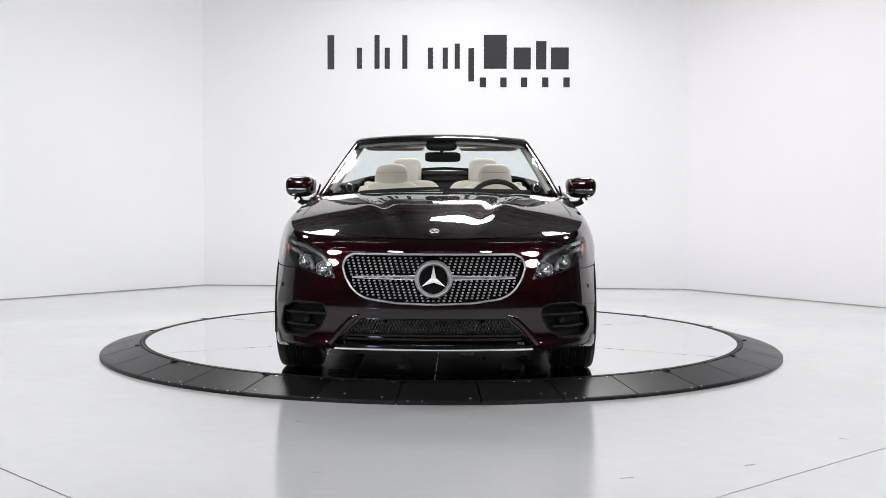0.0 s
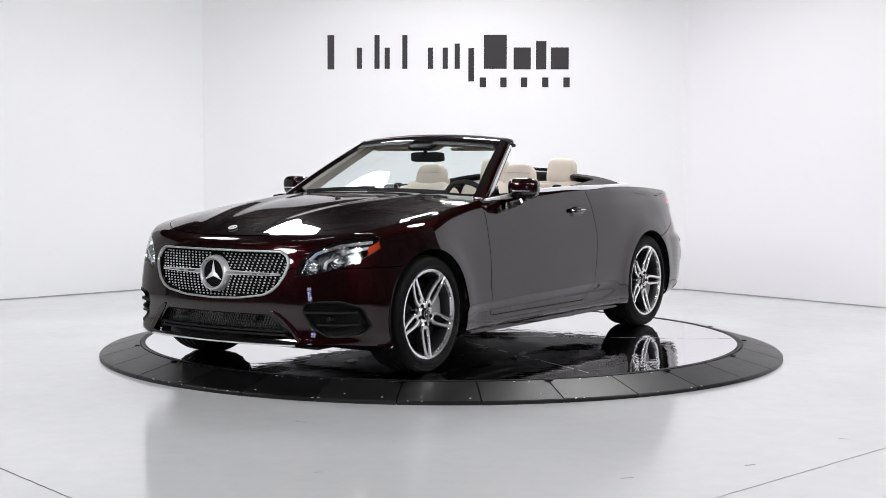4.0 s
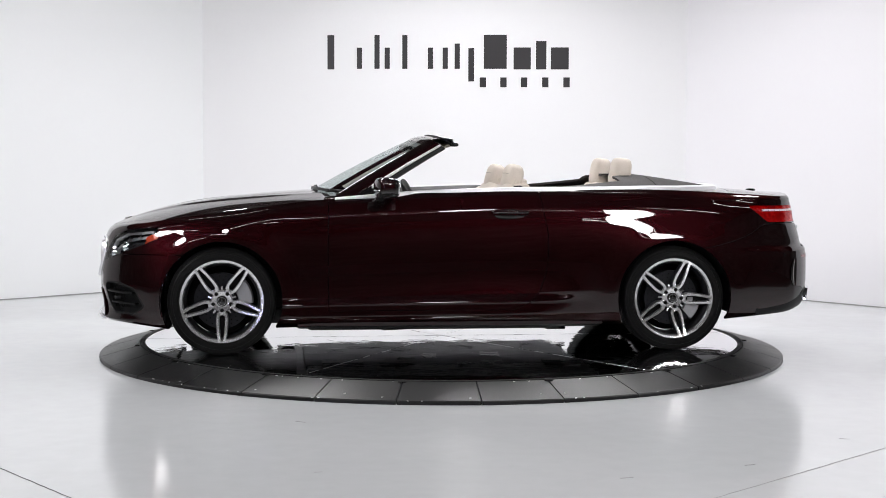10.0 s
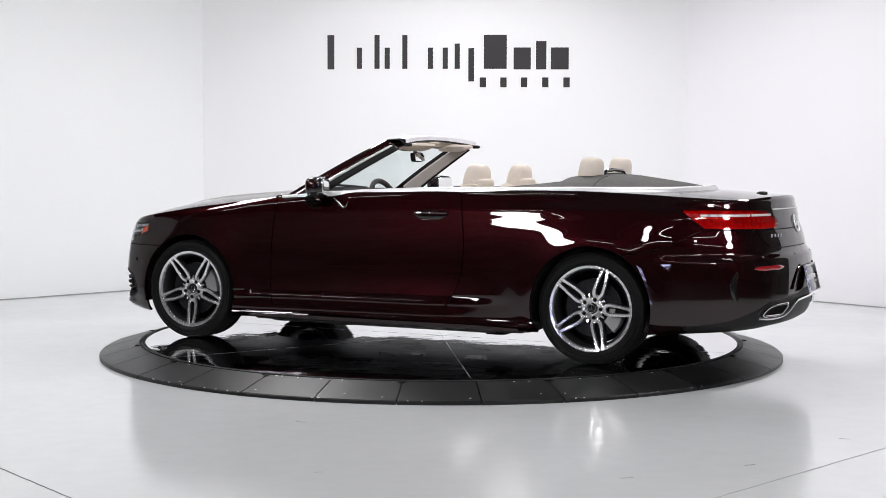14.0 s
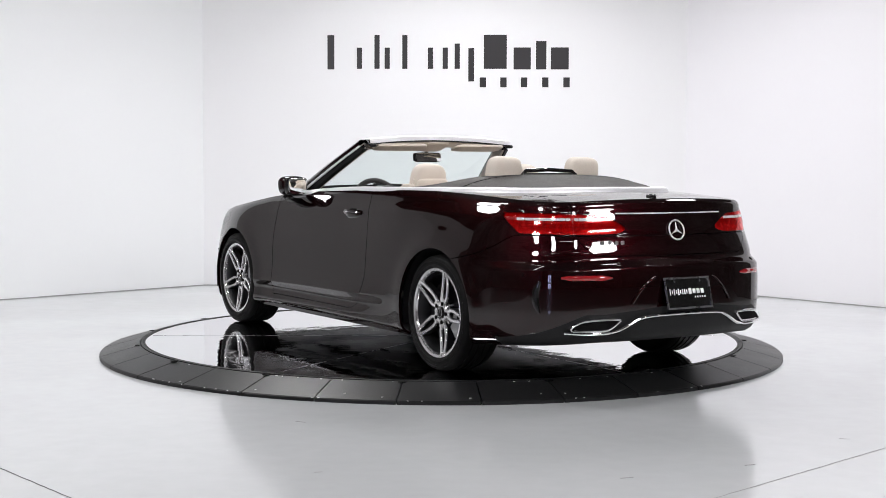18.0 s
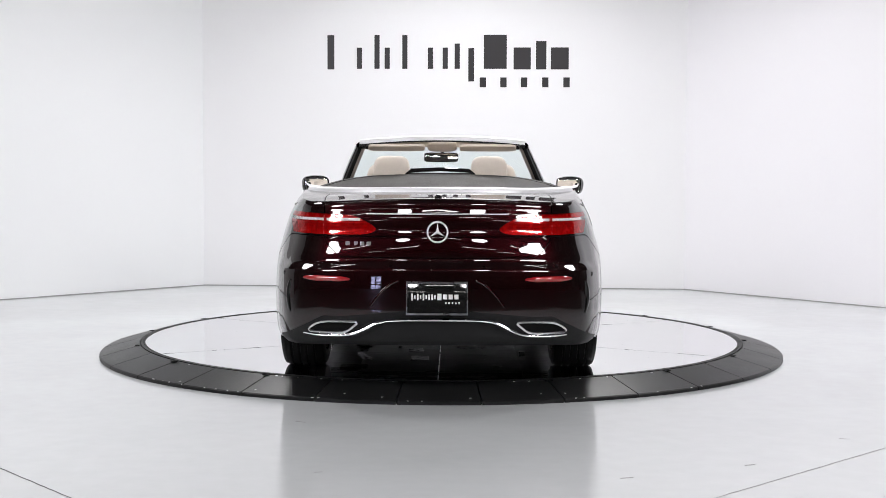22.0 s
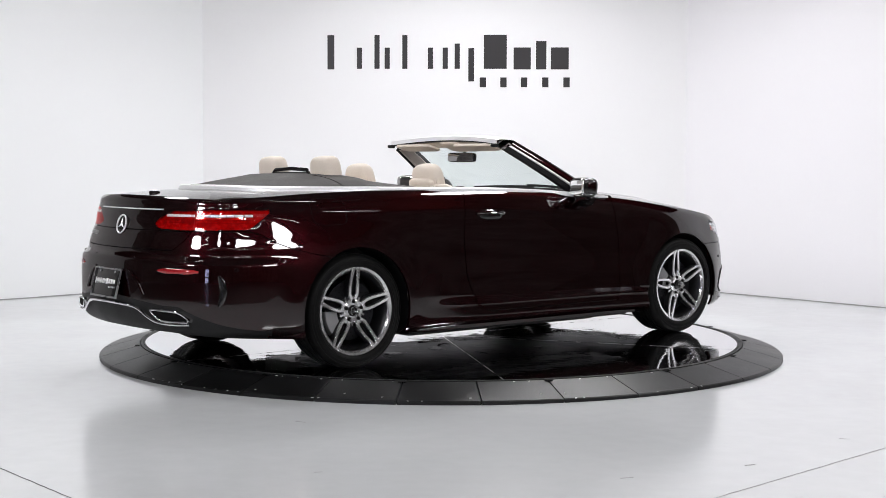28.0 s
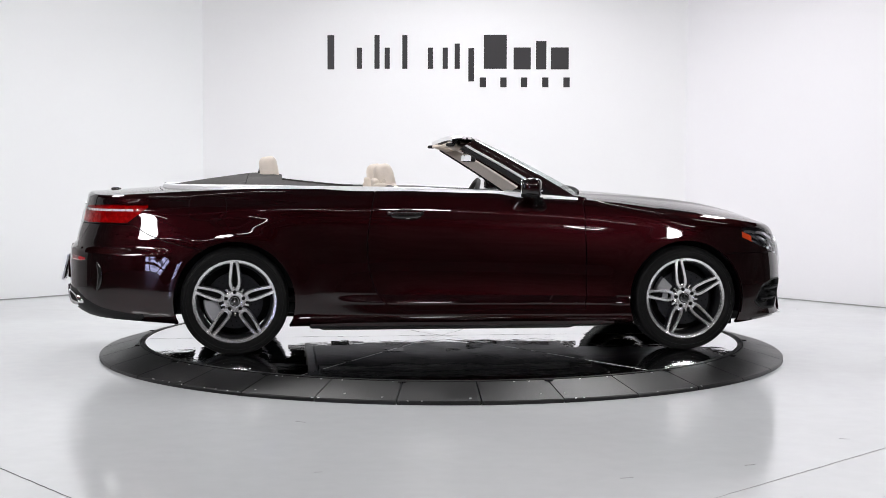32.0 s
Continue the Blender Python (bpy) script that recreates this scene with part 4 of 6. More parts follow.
def pillow(bm, c, s, e=0.45, rot=None, nu=28, nv=16, taper=0.0):
    """A rounded cushion: superellipsoid with half sizes s."""
    c, rot = Vector(c), rot or Matrix.Identity(3)

    def pw(x, k):
        return math.copysign(abs(x) ** k, x)
    rows = []
    for j in range(nv + 1):
        b = -math.pi / 2 + math.pi * j / nv
        row = []
        for i in range(nu):
            a = 2 * math.pi * i / nu
            p = Vector((s[0] * pw(math.cos(b), e) * pw(math.cos(a), e), s[1] * pw(math.cos(b), e) * pw(math.sin(a), e), s[2] * pw(math.sin(b), e)))
            k = 1 + taper * p.z / s[2]
            p.x, p.y = p.x * k, p.y * k
            row.append(bm.verts.new(c + rot @ p))
        rows.append(row)
    for j in range(nv):
        for i in range(nu):
            bm.faces.new((rows[j][i], rows[j][(i + 1) % nu], rows[j + 1][(i + 1) % nu], rows[j + 1][i]))
    bmesh.ops.remove_doubles(bm, verts=rows[0] + rows[-1], dist=1e-5)
    return bm


def loft(bm, rows, closed=False):
    vs = [[bm.verts.new(p) for p in r] for r in rows]
    n = len(rows[0])
    for a, b in zip(vs, vs[1:]):
        for i in range(n if closed else n - 1):
            bm.faces.new((a[i], a[(i + 1) % n], b[(i + 1) % n], b[i]))
    return bm


def slab(bm, thick):
    """Gives a sheet a thickness, against its normals."""
    bm.normal_update()
    bmesh.ops.solidify(bm, geom=list(bm.faces), thickness=thick)
    return bm


def bez(a, b, c, n=12):
    a, b, c = Vector(a), Vector(b), Vector(c)
    return [a * (1 - t) ** 2 + b * 2 * t * (1 - t) + c * t * t for t in (i / n for i in range(n + 1))]




def front_end(car, hole, panels):
    # grille: dark back, chrome frame, pins, cross bar and round emblem
    g = mirrored(hole["grille"])
    g.normal_update()
    frame_pts = outline(g)
    back = pushed(g.copy(), 0.045)
    grille = part("grille", back, JOINT, car, "black grille with chrome frame and pins")
    bm = bmesh.new()
    sweep(bm, [p + Vector((0.004, 0, 0)) for p in frame_pts], [(-0.0055, -0.012), (0.0055, -0.012), (0.0055, 0.005), (0.0028, 0.009), (-0.0028, 0.009), (-0.0055, 0.005)], closed=True, up=(1, 0, 0.15))
    part("grille_frame", bm, BRIGHT, grille)
    bm = bmesh.new()
    sides = bmesh.new()
    sweep(sides, [p - Vector((0.02, 0, 0)) for p in frame_pts], [(-0.006, -0.028), (0.006, -0.028), (0.006, 0.02), (-0.006, 0.02)], closed=True, up=(1, 0, 0.15))
    part("grille_surround", sides, BLACKGLOSS, grille)
    k = 0
    z = 0.465
    while z < 0.712:
        for i in range(-17, 18):
            y = i * 0.0286 + (0.0045 * k - 0.03) * (1 if i >= 0 else -1)
            if _grille(y, z) < -0.012 and math.hypot(y, z - 0.580) > 0.104 and abs(z - 0.588) > 0.017 - 0.012 * min(1, abs(y) / 0.5):
                p, _ = on(g, y, z)
                box(bm, (p.x - 0.024, y, z), (0.006, 0.0135, 0.0088), bevel=0.0026, segs=1)
        k += 1
        z += 0.0150
    pins = part("grille_pins", bm, BRIGHT, grille, "small chrome pins")
    pins["kind"] = "stuff"
    xs = on(g, 0, 0.585)[0].x
    for sg in (1, -1):
        def bar_line(dz, deep):
            return [Vector((on(g, sg * y, 0.60)[0].x - deep, sg * y, 0.588 + dz * (1 - y / 0.62))) for y in (0.085, 0.12, 0.17, 0.24, 0.31, 0.38, 0.435)]
        bm = bmesh.new()
        sweep(bm, bar_line(0.0, 0.012), [(-0.010, -0.012), (0.010, -0.012), (0.008, 0.003), (-0.008, 0.003)], up=(1, 0, 0), scale=[1.7, 1.35, 1.15, 1.0, 0.9, 0.8, 0.5])
        bar = part("cross_bar", bm, SATIN, grille, "grey cross bar with bright edges")
        for dz in (0.0125, -0.0125):
            bm = bmesh.new()
            sweep(bm, bar_line(dz, 0.008), [(-0.0026, -0.006), (0.0026, -0.006), (0.002, 0.004), (-0.002, 0.004)], up=(1, 0, 0), scale=[1.5, 1.2, 1.0, 1.0, 0.9, 0.8, 0.5])
            part("bar_edge", bm, CHROMESATIN, bar)
    bm = bmesh.new()
    revolve(bm, [(0.078, xs - 0.03), (0.078, xs + 0.002), (0.083, xs + 0.012), (0.091, xs + 0.011), (0.098, xs - 0.002), (0.102, xs - 0.03)], "x", 56, (0, 0, 0.580))
    part("emblem_ring", bm, BRIGHT, grille)
    bm = bmesh.new()
    revolve(bm, [(0.0, xs - 0.012), (0.080, xs - 0.014)], "x", 40, (0, 0, 0.580))
    part("emblem_plate", bm, JOINT, grille)
    bm = bmesh.new()
    emblem(bm, 0.081, (xs - 0.002, 0, 0.580), "x", 1, 0.06)
    part("emblem_star", bm, CHROMESATIN, grille)
    # lower intake
    g2 = mirrored(hole["intake"])
    g2.normal_update()
    intake = part("lower_intake", pushed(g2.copy(), 0.05), BLACKGLOSS, car, "black lower air intake")
    bm = bmesh.new()
    sweep(bm, [p - Vector((0.02, 0, 0)) for p in outline(g2)], [(-0.006, -0.03), (0.006, -0.03), (0.006, 0.018), (-0.006, 0.018)], closed=True, up=(1, 0, 0.1))
    part("intake_surround", bm, BLACKGLOSS, intake)
    bm = bmesh.new()
    for i in range(-26, 27):
        for sg in (1, -1):
            y0 = i * 0.019
            a, b = (y0, 0.285), (y0 + sg * 0.045, 0.365)
            pts = [(y, z) for y, z in ((a[0] + (b[0] - a[0]) * t, a[1] + (b[1] - a[1]) * t) for t in (0, 0.25, 0.5, 0.75, 1)) if _intake(y, z) < 0.012]
            if len(pts) > 1:
                q = [Vector((on(g2, y, z)[0].x - 0.028, y, z)) for y, z in (pts[0], pts[-1])]
                sweep(bm, q, circle(0.0018, 4), up=(1, 0, 0))
    part("intake_mesh", bm, PLASTIC, intake, "black honeycomb mesh")["kind"] = "stuff"
    bm = bmesh.new()
    for z0 in (0.278, 0.258):
        pts = [Vector((on(g2, y, z0)[0].x - 0.012, y, z0)) for y in np.linspace(-0.47, 0.47, 16)]
        sweep(bm, pts, [(-0.005, -0.02), (0.005, -0.02), (0.005, 0.006), (-0.005, 0.006)], up=(1, 0, 0))
    part("intake_blade", bm, PLASTIC, intake)
    for y in (-0.27, 0.27):
        bm = bmesh.new()
        p = on(g2, y, 0.335)[0]
        revolve(bm, [(0, p.x - 0.005), (0.008, p.x - 0.005), (0.010, p.x - 0.012), (0.014, p.x - 0.014), (0.014, p.x - 0.05)], "x", 18, (0, y, 0.335))
        part("parking_sensor", bm, PLASTIC, intake)
    bm = bmesh.new()
    low = [v.co for v in panels["front_bumper"].data.vertices if v.co.z < 0.235 and v.co.x > 1.9]
    pts = []
    for y in np.linspace(-0.53, 0.53, 40):
        x = max(q.x for q in low if abs(q.y - y) < 0.03)
        pts.append((x + 0.001, y, 0.206))
    sweep(bm, pts, [(-0.0035, -0.02), (0.0035, -0.02), (0.004, 0.004), (0.002, 0.007), (-0.003, 0.006)], up=(1, 0, 0))
    part("chin_strip", bm, CHROMESATIN, car, "chrome strip under the bumper")
    # side vents
    for sg in (1, -1):
        h = hole["vent"] if sg == 1 else mirrored(hole["vent"], both=False)
        h.normal_update()
        vent = part("side_vent", pushed(h.copy(), 0.045), PLASTIC, car, "black vent with fins")
        bm = bmesh.new()
        sweep(bm, [p - Vector((0.018, 0.004 * sg, 0)) for p in outline(h)], [(-0.005, -0.03), (0.005, -0.03), (0.005, 0.018), (-0.005, 0.018)], closed=True, up=(0.9, 0.3 * sg, 0.1))
        part("vent_surround", bm, PLASTIC, vent)
        for z0, y0 in ((0.385, 0.575), (0.318, 0.64)):
            bm = bmesh.new()
            pts = []
            for y in np.linspace(y0, 0.815, 9):
                p, nr = on(h, sg * y, z0)
                pts.append(Vector((p.x, sg * y, z0 + 0.01 * (0.8 - y))) - nr * 0.006)
            sweep(bm, pts, [(-0.006, -0.035), (0.006, -0.035), (0.005, 0.004), (-0.005, 0.004)], up=(0.9, 0.3 * sg, 0))
            part("vent_fin", bm, PLASTIC, vent)
        bm = bmesh.new()
        for i in range(26):
            for d in (1, -1):
                for seg in range(4):
                    y0 = 0.58 + i * 0.0115
                    z0 = 0.29 + seg * 0.035
                    y1, z1 = y0 + d * 0.018, z0 + 0.035
                    if _vent(y0, z0) < 0.004 and _vent(y1, z1) < 0.004:
                        q = []
                        for y, z in ((y0, z0), (y1, z1)):
                            p, nr = on(h, sg * y, z)
                            q.append(Vector((p.x, sg * y, z)) - nr * 0.026)
                        sweep(bm, q, circle(0.0010, 4), up=(1, 0, 0))
        part("vent_mesh", bm, JOINT, vent, "black honeycomb mesh")["kind"] = "stuff"
        p, nr = on(h, sg * 0.69, 0.35)
        bm = bmesh.new()
        revolve(bm, [(0, 0.002), (0.009, 0.002), (0.011, -0.006), (0.015, -0.008), (0.015, -0.04)], "x", 16, (p.x, sg * 0.69, 0.35))
        part("vent_sensor", bm, PLASTIC, vent)
    # headlamps
    for sg in (1, -1):
        h = hole["lamp"] if sg == 1 else mirrored(hole["lamp"], both=False)
        h.normal_update()
        lamp = part("headlamp", pushed(h.copy(), 0.055), LAMPBACK, car, "led headlamp under a clear cover")
        bm = bmesh.new()
        pts = outline(h)
        nrm = [on(h, p.y, p.z)[1] for p in pts]
        rows = [[p - nn * d for p, nn in zip(pts, nrm)] for d in (0.001, 0.02, 0.055)]
        loft(bm, rows, closed=True)
        part("lamp_wall", bm, PLASTIC, lamp)
        cov = part("lamp_cover", h.copy(), CLEAR, lamp, "clear cover")
        cov.visible_shadow = False

        def at(y, z, d):
            p, nr = on(h, sg * y, z)
            return Vector((p.x, sg * y, z)) - nr * d
        for y, z, r in ((0.610, 0.632, 0.038), (0.725, 0.672, 0.034)):
            bm = bmesh.new()
            c = at(y, z, 0.040)
            revolve(bm, [(0.0, 0.030), (r * 0.5, 0.025), (r * 0.85, 0.010), (r, -0.004)], "x", 28, c)
            part("projector_lens", bm, CLEARLENS, lamp, "clear round lens")
            bm = bmesh.new()
            revolve(bm, [(r, -0.01), (r, 0.012), (r * 1.18, 0.018), (r * 1.3, 0.0)], "x", 28, c)
            part("lens_bezel", bm, CHROME, lamp)
        for path, w in (([(0.572, 0.655), (0.62, 0.706), (0.72, 0.752), (0.82, 0.768)], 0.008), ([(0.558, 0.600), (0.572, 0.640)], 0.003), ([(0.67, 0.625), (0.675, 0.665), (0.76, 0.715), (0.82, 0.735)], 0.008)):
            bm = bmesh.new()
            pp = []
            for (a, b), (c2, d2) in zip(path, path[1:]):
                for t in (0, 0.25, 0.5, 0.75):
                    pp.append(at(a + (c2 - a) * t, b + (d2 - b) * t, 0.022))
            pp.append(at(*path[-1], 0.022))
            sweep(bm, pp, [(-w, -0.012), (w, -0.012), (w, 0.006), (-w, 0.006)], up=(1, 0.4 * sg, 0))
            part("light_strip", bm, SATIN, lamp)
        am = h.copy()
        amb_f = lambda p: max(_lamp(abs(p.y), p.z) + 0.006, lamp_low(p) + 0.005, -0.040 - lamp_low(p), p.x - 1.905)
        split(am, amb_f)
        drop_faces(am, lambda p: amb_f(p) > 0)
        part("side_marker", pushed(am, 0.010), AMBER, lamp, "amber side marker")
    # small bonnet emblem
    bm = bmesh.new()
    zz = float(top_z(np.array(2.10), np.array(0.0)))
    revolve(bm, [(0.0, 0.004), (0.024, 0.004), (0.027, 0.0), (0.027, -0.012)], "z", 28)
    lean, shift = Matrix.Rotation(radians(20), 3, "Y"), Vector((2.09, 0, zz + 0.004))
    for v in bm.verts:
        v.co = lean @ v.co + shift
    badge = part("bonnet_emblem", bm, BLACKGLOSS, car, "small round dark emblem with a chrome ring")
    bm = bmesh.new()
    emblem(bm, 0.027, (0, 0, 0), "x", 1, 0.22)
    turn = Matrix.Rotation(radians(-70), 3, "Y")
    for v in bm.verts:
        v.co = turn @ v.co + shift + lean @ Vector((0, 0, 0.007))
    part("emblem_star", bm, CHROMESATIN, badge)
    # raised painted edges between the intake and the side vents
    for sg in (1, -1):
        skin = [v.co for v in panels["front_bumper"].data.vertices if v.co.x > 1.8 and v.co.y * sg > 0]
        pts = []
        for t in np.linspace(0, 1, 14):
            y, z = 0.395 + 0.165 * t, 0.388 - 0.160 * t ** 1.3
            q = max((c for c in skin if (c.y - sg * y) ** 2 + (c.z - z) ** 2 < 0.05 ** 2), key=lambda c: c.x - 3 * math.hypot(c.y - sg * y, c.z - z))
            pts.append(Vector((q.x, sg * y, z)))
        fit = np.polyfit([abs(p.y) for p in pts], [p.x for p in pts], 2)
        pts = [Vector((float(np.polyval(fit, abs(p.y))) + 0.002, p.y, p.z)) for p in pts]
        bm = bmesh.new()
        sweep(bm, pts, circle(0.018, 12, 0.6), up=(1, 0, 0), scale=[0.2, 0.5, 0.8] + [1.0] * 10 + [0.8])
        part("bumper_wing_edge", bm, PAINT, panels["front_bumper"])


PLATE_LEAN = 14
PLATE_K = math.tan(radians(PLATE_LEAN))


def rear_end(car, hole, panels):
    # tail lamps
    for sg in (1, -1):
        h = hole["tail"] if sg == 1 else mirrored(hole["tail"], both=False)
        bands = (lambda p: p.z - 0.909, lambda p: p.z - 0.891, lambda p: p.z - 0.846, lambda p: abs(p.y) - 0.602)
        h = h.copy()
        h.normal_update()
        lamp = part("tail_lamp", pushed(h.copy(), 0.016), REDBACK, car, "red tail lamp with a pale light guide")
        loop = outline(h)
        nrm = [on(h, p.y, p.z)[1] for p in loop]
        bm = loft(bmesh.new(), [[p - nn * d for p, nn in zip(loop, nrm)] for d in (0.001, 0.018)], closed=True)
        part("lamp_wall", bm, REDDARK, lamp)
        for k in range(22):
            y = 0.405 + 0.0195 * k
            if abs(y - 0.602) < 0.012 or y > 0.80:
                continue
            p, nr = on(h, sg * y, 0.900)
            if p.x > -2.05:
                continue
            bm = bmesh.new()
            tz = math.atan2(nr.y, nr.x)
            box(bm, Vector((p.x, sg * y, 0.900)) - nr * 0.008, (0.010, 0.0188 / max(0.4, abs(nr.x)), 0.014), Matrix.Rotation(tz, 3, "Z"), 0.002, 1)
            part("light_segment", bm, SEGMENT, lamp)
        for z0, y0, y1 in ((0.878, 0.38, 0.80), (0.860, 0.37, 0.80)):
            bm = bmesh.new()
            pts = []
            for y in np.linspace(y0, y1, 20):
                p, nr = on(h, sg * y, z0)
                pts.append(Vector((p.x, sg * y, z0)) - nr * 0.012)
            sweep(bm, pts, [(-0.0015, -0.004), (0.0015, -0.004), (0.001, 0.004), (-0.001, 0.004)], up=(-1, 0.3 * sg, 0))
            part("reflector_rib", bm, REDDARK, lamp)
        for f in bands[:3]:
            split(h, f)
        seam(h, bands[3], 0.003)
        for name, test, m, lab in (("lens", lambda p: 0.846 < p.z < 0.891, REDGLASS, ""), ("lens_top", lambda p: p.z > 0.909, REDGLASS, ""), ("lens_base", lambda p: p.z < 0.846, REDGLASS, ""), ("lens_strip", lambda p: 0.891 < p.z < 0.909 and 0.40 < abs(p.y) < 0.86, CLEAR, "clear strip over the light guide"), ("lens_end", lambda p: 0.891 < p.z < 0.909 and not 0.40 < abs(p.y) < 0.86, REDGLASS, "")):
            q = take(h, lambda fc: test(mid(fc)))
            if not q.faces:
                q.free()
                continue
            ob = part(name, q, m, lamp, lab)
            ob.visible_shadow = m not in (CLEAR, REDGLASS)
    rb = [v.co for v in panels["rear_bumper"].data.vertices if v.co.x < -2.1]
    for sg in (1, -1):
        bm = bmesh.new()
        pts = []
        for y in np.linspace(0.455, 0.705, 14):
            q = min(rb, key=lambda c: (c.y - sg * y) ** 2 + (c.z - 0.594) ** 2 + (0 if c.x < -2.25 else 0.2))
            pts.append(Vector((q.x - 0.001, sg * y, 0.594)))
        pts = [pts[0]] + [(pts[i - 1] + pts[i] * 2 + pts[i + 1]) / 4 for i in range(1, 13)] + [pts[-1]]
        sweep(bm, pts, circle(0.014, 8, 0.5), up=(-1, 0.2 * sg, 0), scale=[0.3, 0.6, 0.85] + [1.0] * 8 + [0.9, 0.7, 0.4])
        part("rear_reflector", bm, REDLENS, panels["rear_bumper"], "slim red reflector")
        bm = bmesh.new()
        pts = []
        for z in np.linspace(0.405, 0.575, 10):
            yy = 0.785 + 0.012 * math.sin((z - 0.405) / 0.17 * math.pi)
            q = min(rb, key=lambda c: (c.y - sg * yy) ** 2 + (c.z - z) ** 2 + (0 if c.x < -2.1 else 0.2))
            pts.append(Vector((q.x, sg * yy, z)))
        fit = np.polyfit([p.z for p in pts], [p.x for p in pts], 2)
        pts = [Vector((float(np.polyval(fit, p.z)), p.y, p.z)) for p in pts]
        sweep(bm, pts, circle(0.021, 10, 0.30), up=(-0.7, 0.7 * sg, 0), scale=[0.3, 0.7, 0.9, 1, 1, 1, 1, 0.9, 0.7, 0.3])
        part("rear_vent", bm, BLACKGLOSS, panels["rear_bumper"], "narrow black vent slot")
    # chrome strip and emblem on the lid
    lid = panels["boot_lid"].data
    vs = [v.co for v in lid.vertices if v.co.x < -2.2]

    def lx(y, z):
        return min(vs, key=lambda q: (q.y - y) ** 2 + (q.z - z) ** 2 + (0.0 if q.x < -2.3 else 1)).x
    bm = bmesh.new()
    pts = [(lx(y, 0.932) - 0.002, y, 0.930) for y in np.linspace(-0.37, 0.37, 26)]
    sweep(bm, pts, [(-0.0036, -0.006), (0.0036, -0.006), (0.003, 0.004), (-0.003, 0.004)], up=(-1, 0, 0))
    part("lid_strip", bm, CHROMESATIN, panels["boot_lid"], "chrome strip")
    bm = bmesh.new()
    lean = (lx(0, 0.885) - lx(0, 0.795)) / 0.09
    ex = min(lx(0, 0.838 + d) - lean * d for d in (-0.045, 0.0, 0.045)) - 0.006
    emblem(bm, 0.057, (ex, 0, 0.838), "x", -1, 0.17, lean, 0.15)
    part("lid_emblem", bm, CHROMESATIN, panels["boot_lid"], "round chrome emblem")
    # badge as plain bars
    for i, (y, w) in enumerate(((0.470, 0.028), (0.425, 0.026), (0.392, 0.026), (0.358, 0.028))):
        bm = bmesh.new()
        box(bm, (lx(y, 0.775) - 0.004, y, 0.776), (0.006, w * 0.8, 0.020), bevel=0.0025)
        part("badge_bar", bm, SATIN, panels["boot_lid"], "plain chrome badge bar")
    # number plate recess and plate
    bumper = [v.co for v in panels["rear_bumper"].data.vertices if v.co.x < -2.2]

    def bx(y, z):
        return min(bumper, key=lambda q: (q.y - y) ** 2 + (q.z - z) ** 2 + (0 if q.x < -2.3 else 1)).x
    px = bx(0, 0.50) - 0.022
    plate = bmesh.new()
    tip = Matrix.Rotation(radians(PLATE_LEAN), 3, "Y")
    box(plate, (px, 0, 0.503), (0.008, 0.306, 0.155), tip, bevel=0.004)
    plate = part("number_plate", plate, BLACKGLOSS, car, "black dealer plate in a chrome frame with plain white bars")
    bm = bmesh.new()
    sweep(bm, [(px - 0.004 - 0.079 * PLATE_K, -0.155, 0.424), (px - 0.004 - 0.079 * PLATE_K, 0.155, 0.424), (px - 0.004 + 0.079 * PLATE_K, 0.155, 0.582), (px - 0.004 + 0.079 * PLATE_K, -0.155, 0.582)], [(-0.006, -0.006), (0.006, -0.006), (0.005, 0.006), (-0.005, 0.006)], closed=True, up=(-1, 0, 0))
    part("plate_frame", bm, SATIN, plate)
    word = [(0.128 - 0.0146 * i, 0.510, 0.0085, (0.036, 0.020, 0.034, 0.020, 0.034, 0.020, 0.028, 0.030, 0.022)[i]) for i in range(9)]
    word += [(-0.012 - 0.029 * i, 0.511, 0.022, 0.034 if i == 0 else 0.025) for i in range(4)]
    word += [(-0.045 - 0.017 * i, 0.480, 0.008, 0.010) for i in range(5)]
    for y, z, w, h in word:
        bm = bmesh.new()
        box(bm, (px - 0.0050 + (z - 0.503) * PLATE_K, y, z), (0.002, w, h), tip, bevel=0.0008, segs=1)
        part("print_bar", bm, WHITEPRINT, plate, "plain white printed bar")
    for y in (-0.09, 0.09):
        bm = bmesh.new()
        revolve(bm, [(0, px + 0.062 * PLATE_K - 0.008), (0.006, px + 0.062 * PLATE_K - 0.008), (0.007, px + 0.062 * PLATE_K)], "x", 12, (0, y, 0.565))
        part("plate_screw", bm, CHROME, plate)
    # plate recess edges
    for sg in (1, -1):
        bm = bmesh.new()
        pts = bez((bx(0.22, 0.585) - 0.003, sg * 0.20, 0.590), (bx(0.26, 0.56) - 0.004, sg * 0.265, 0.575), (bx(0.34, 0.46) - 0.004, sg * 0.345, 0.455), 12)
        sweep(bm, pts, circle(0.007, 8), up=(-1, 0, 0))
        part("recess_edge", bm, PAINT, car)
    # tail pipes and chrome line of the diffuser
    dif = [v.co for v in panels["diffuser"].data.vertices if v.co.x < -2.0]

    def dx(y, z):
        near = [q.x for q in dif if (q.y - y) ** 2 + (q.z - z) ** 2 < 0.035 ** 2 and q.x < -2.2]
        return min(near) if near else min(dif, key=lambda q: (q.y - y) ** 2 + (q.z - z) ** 2 + (0 if q.x < -2.25 else 1)).x
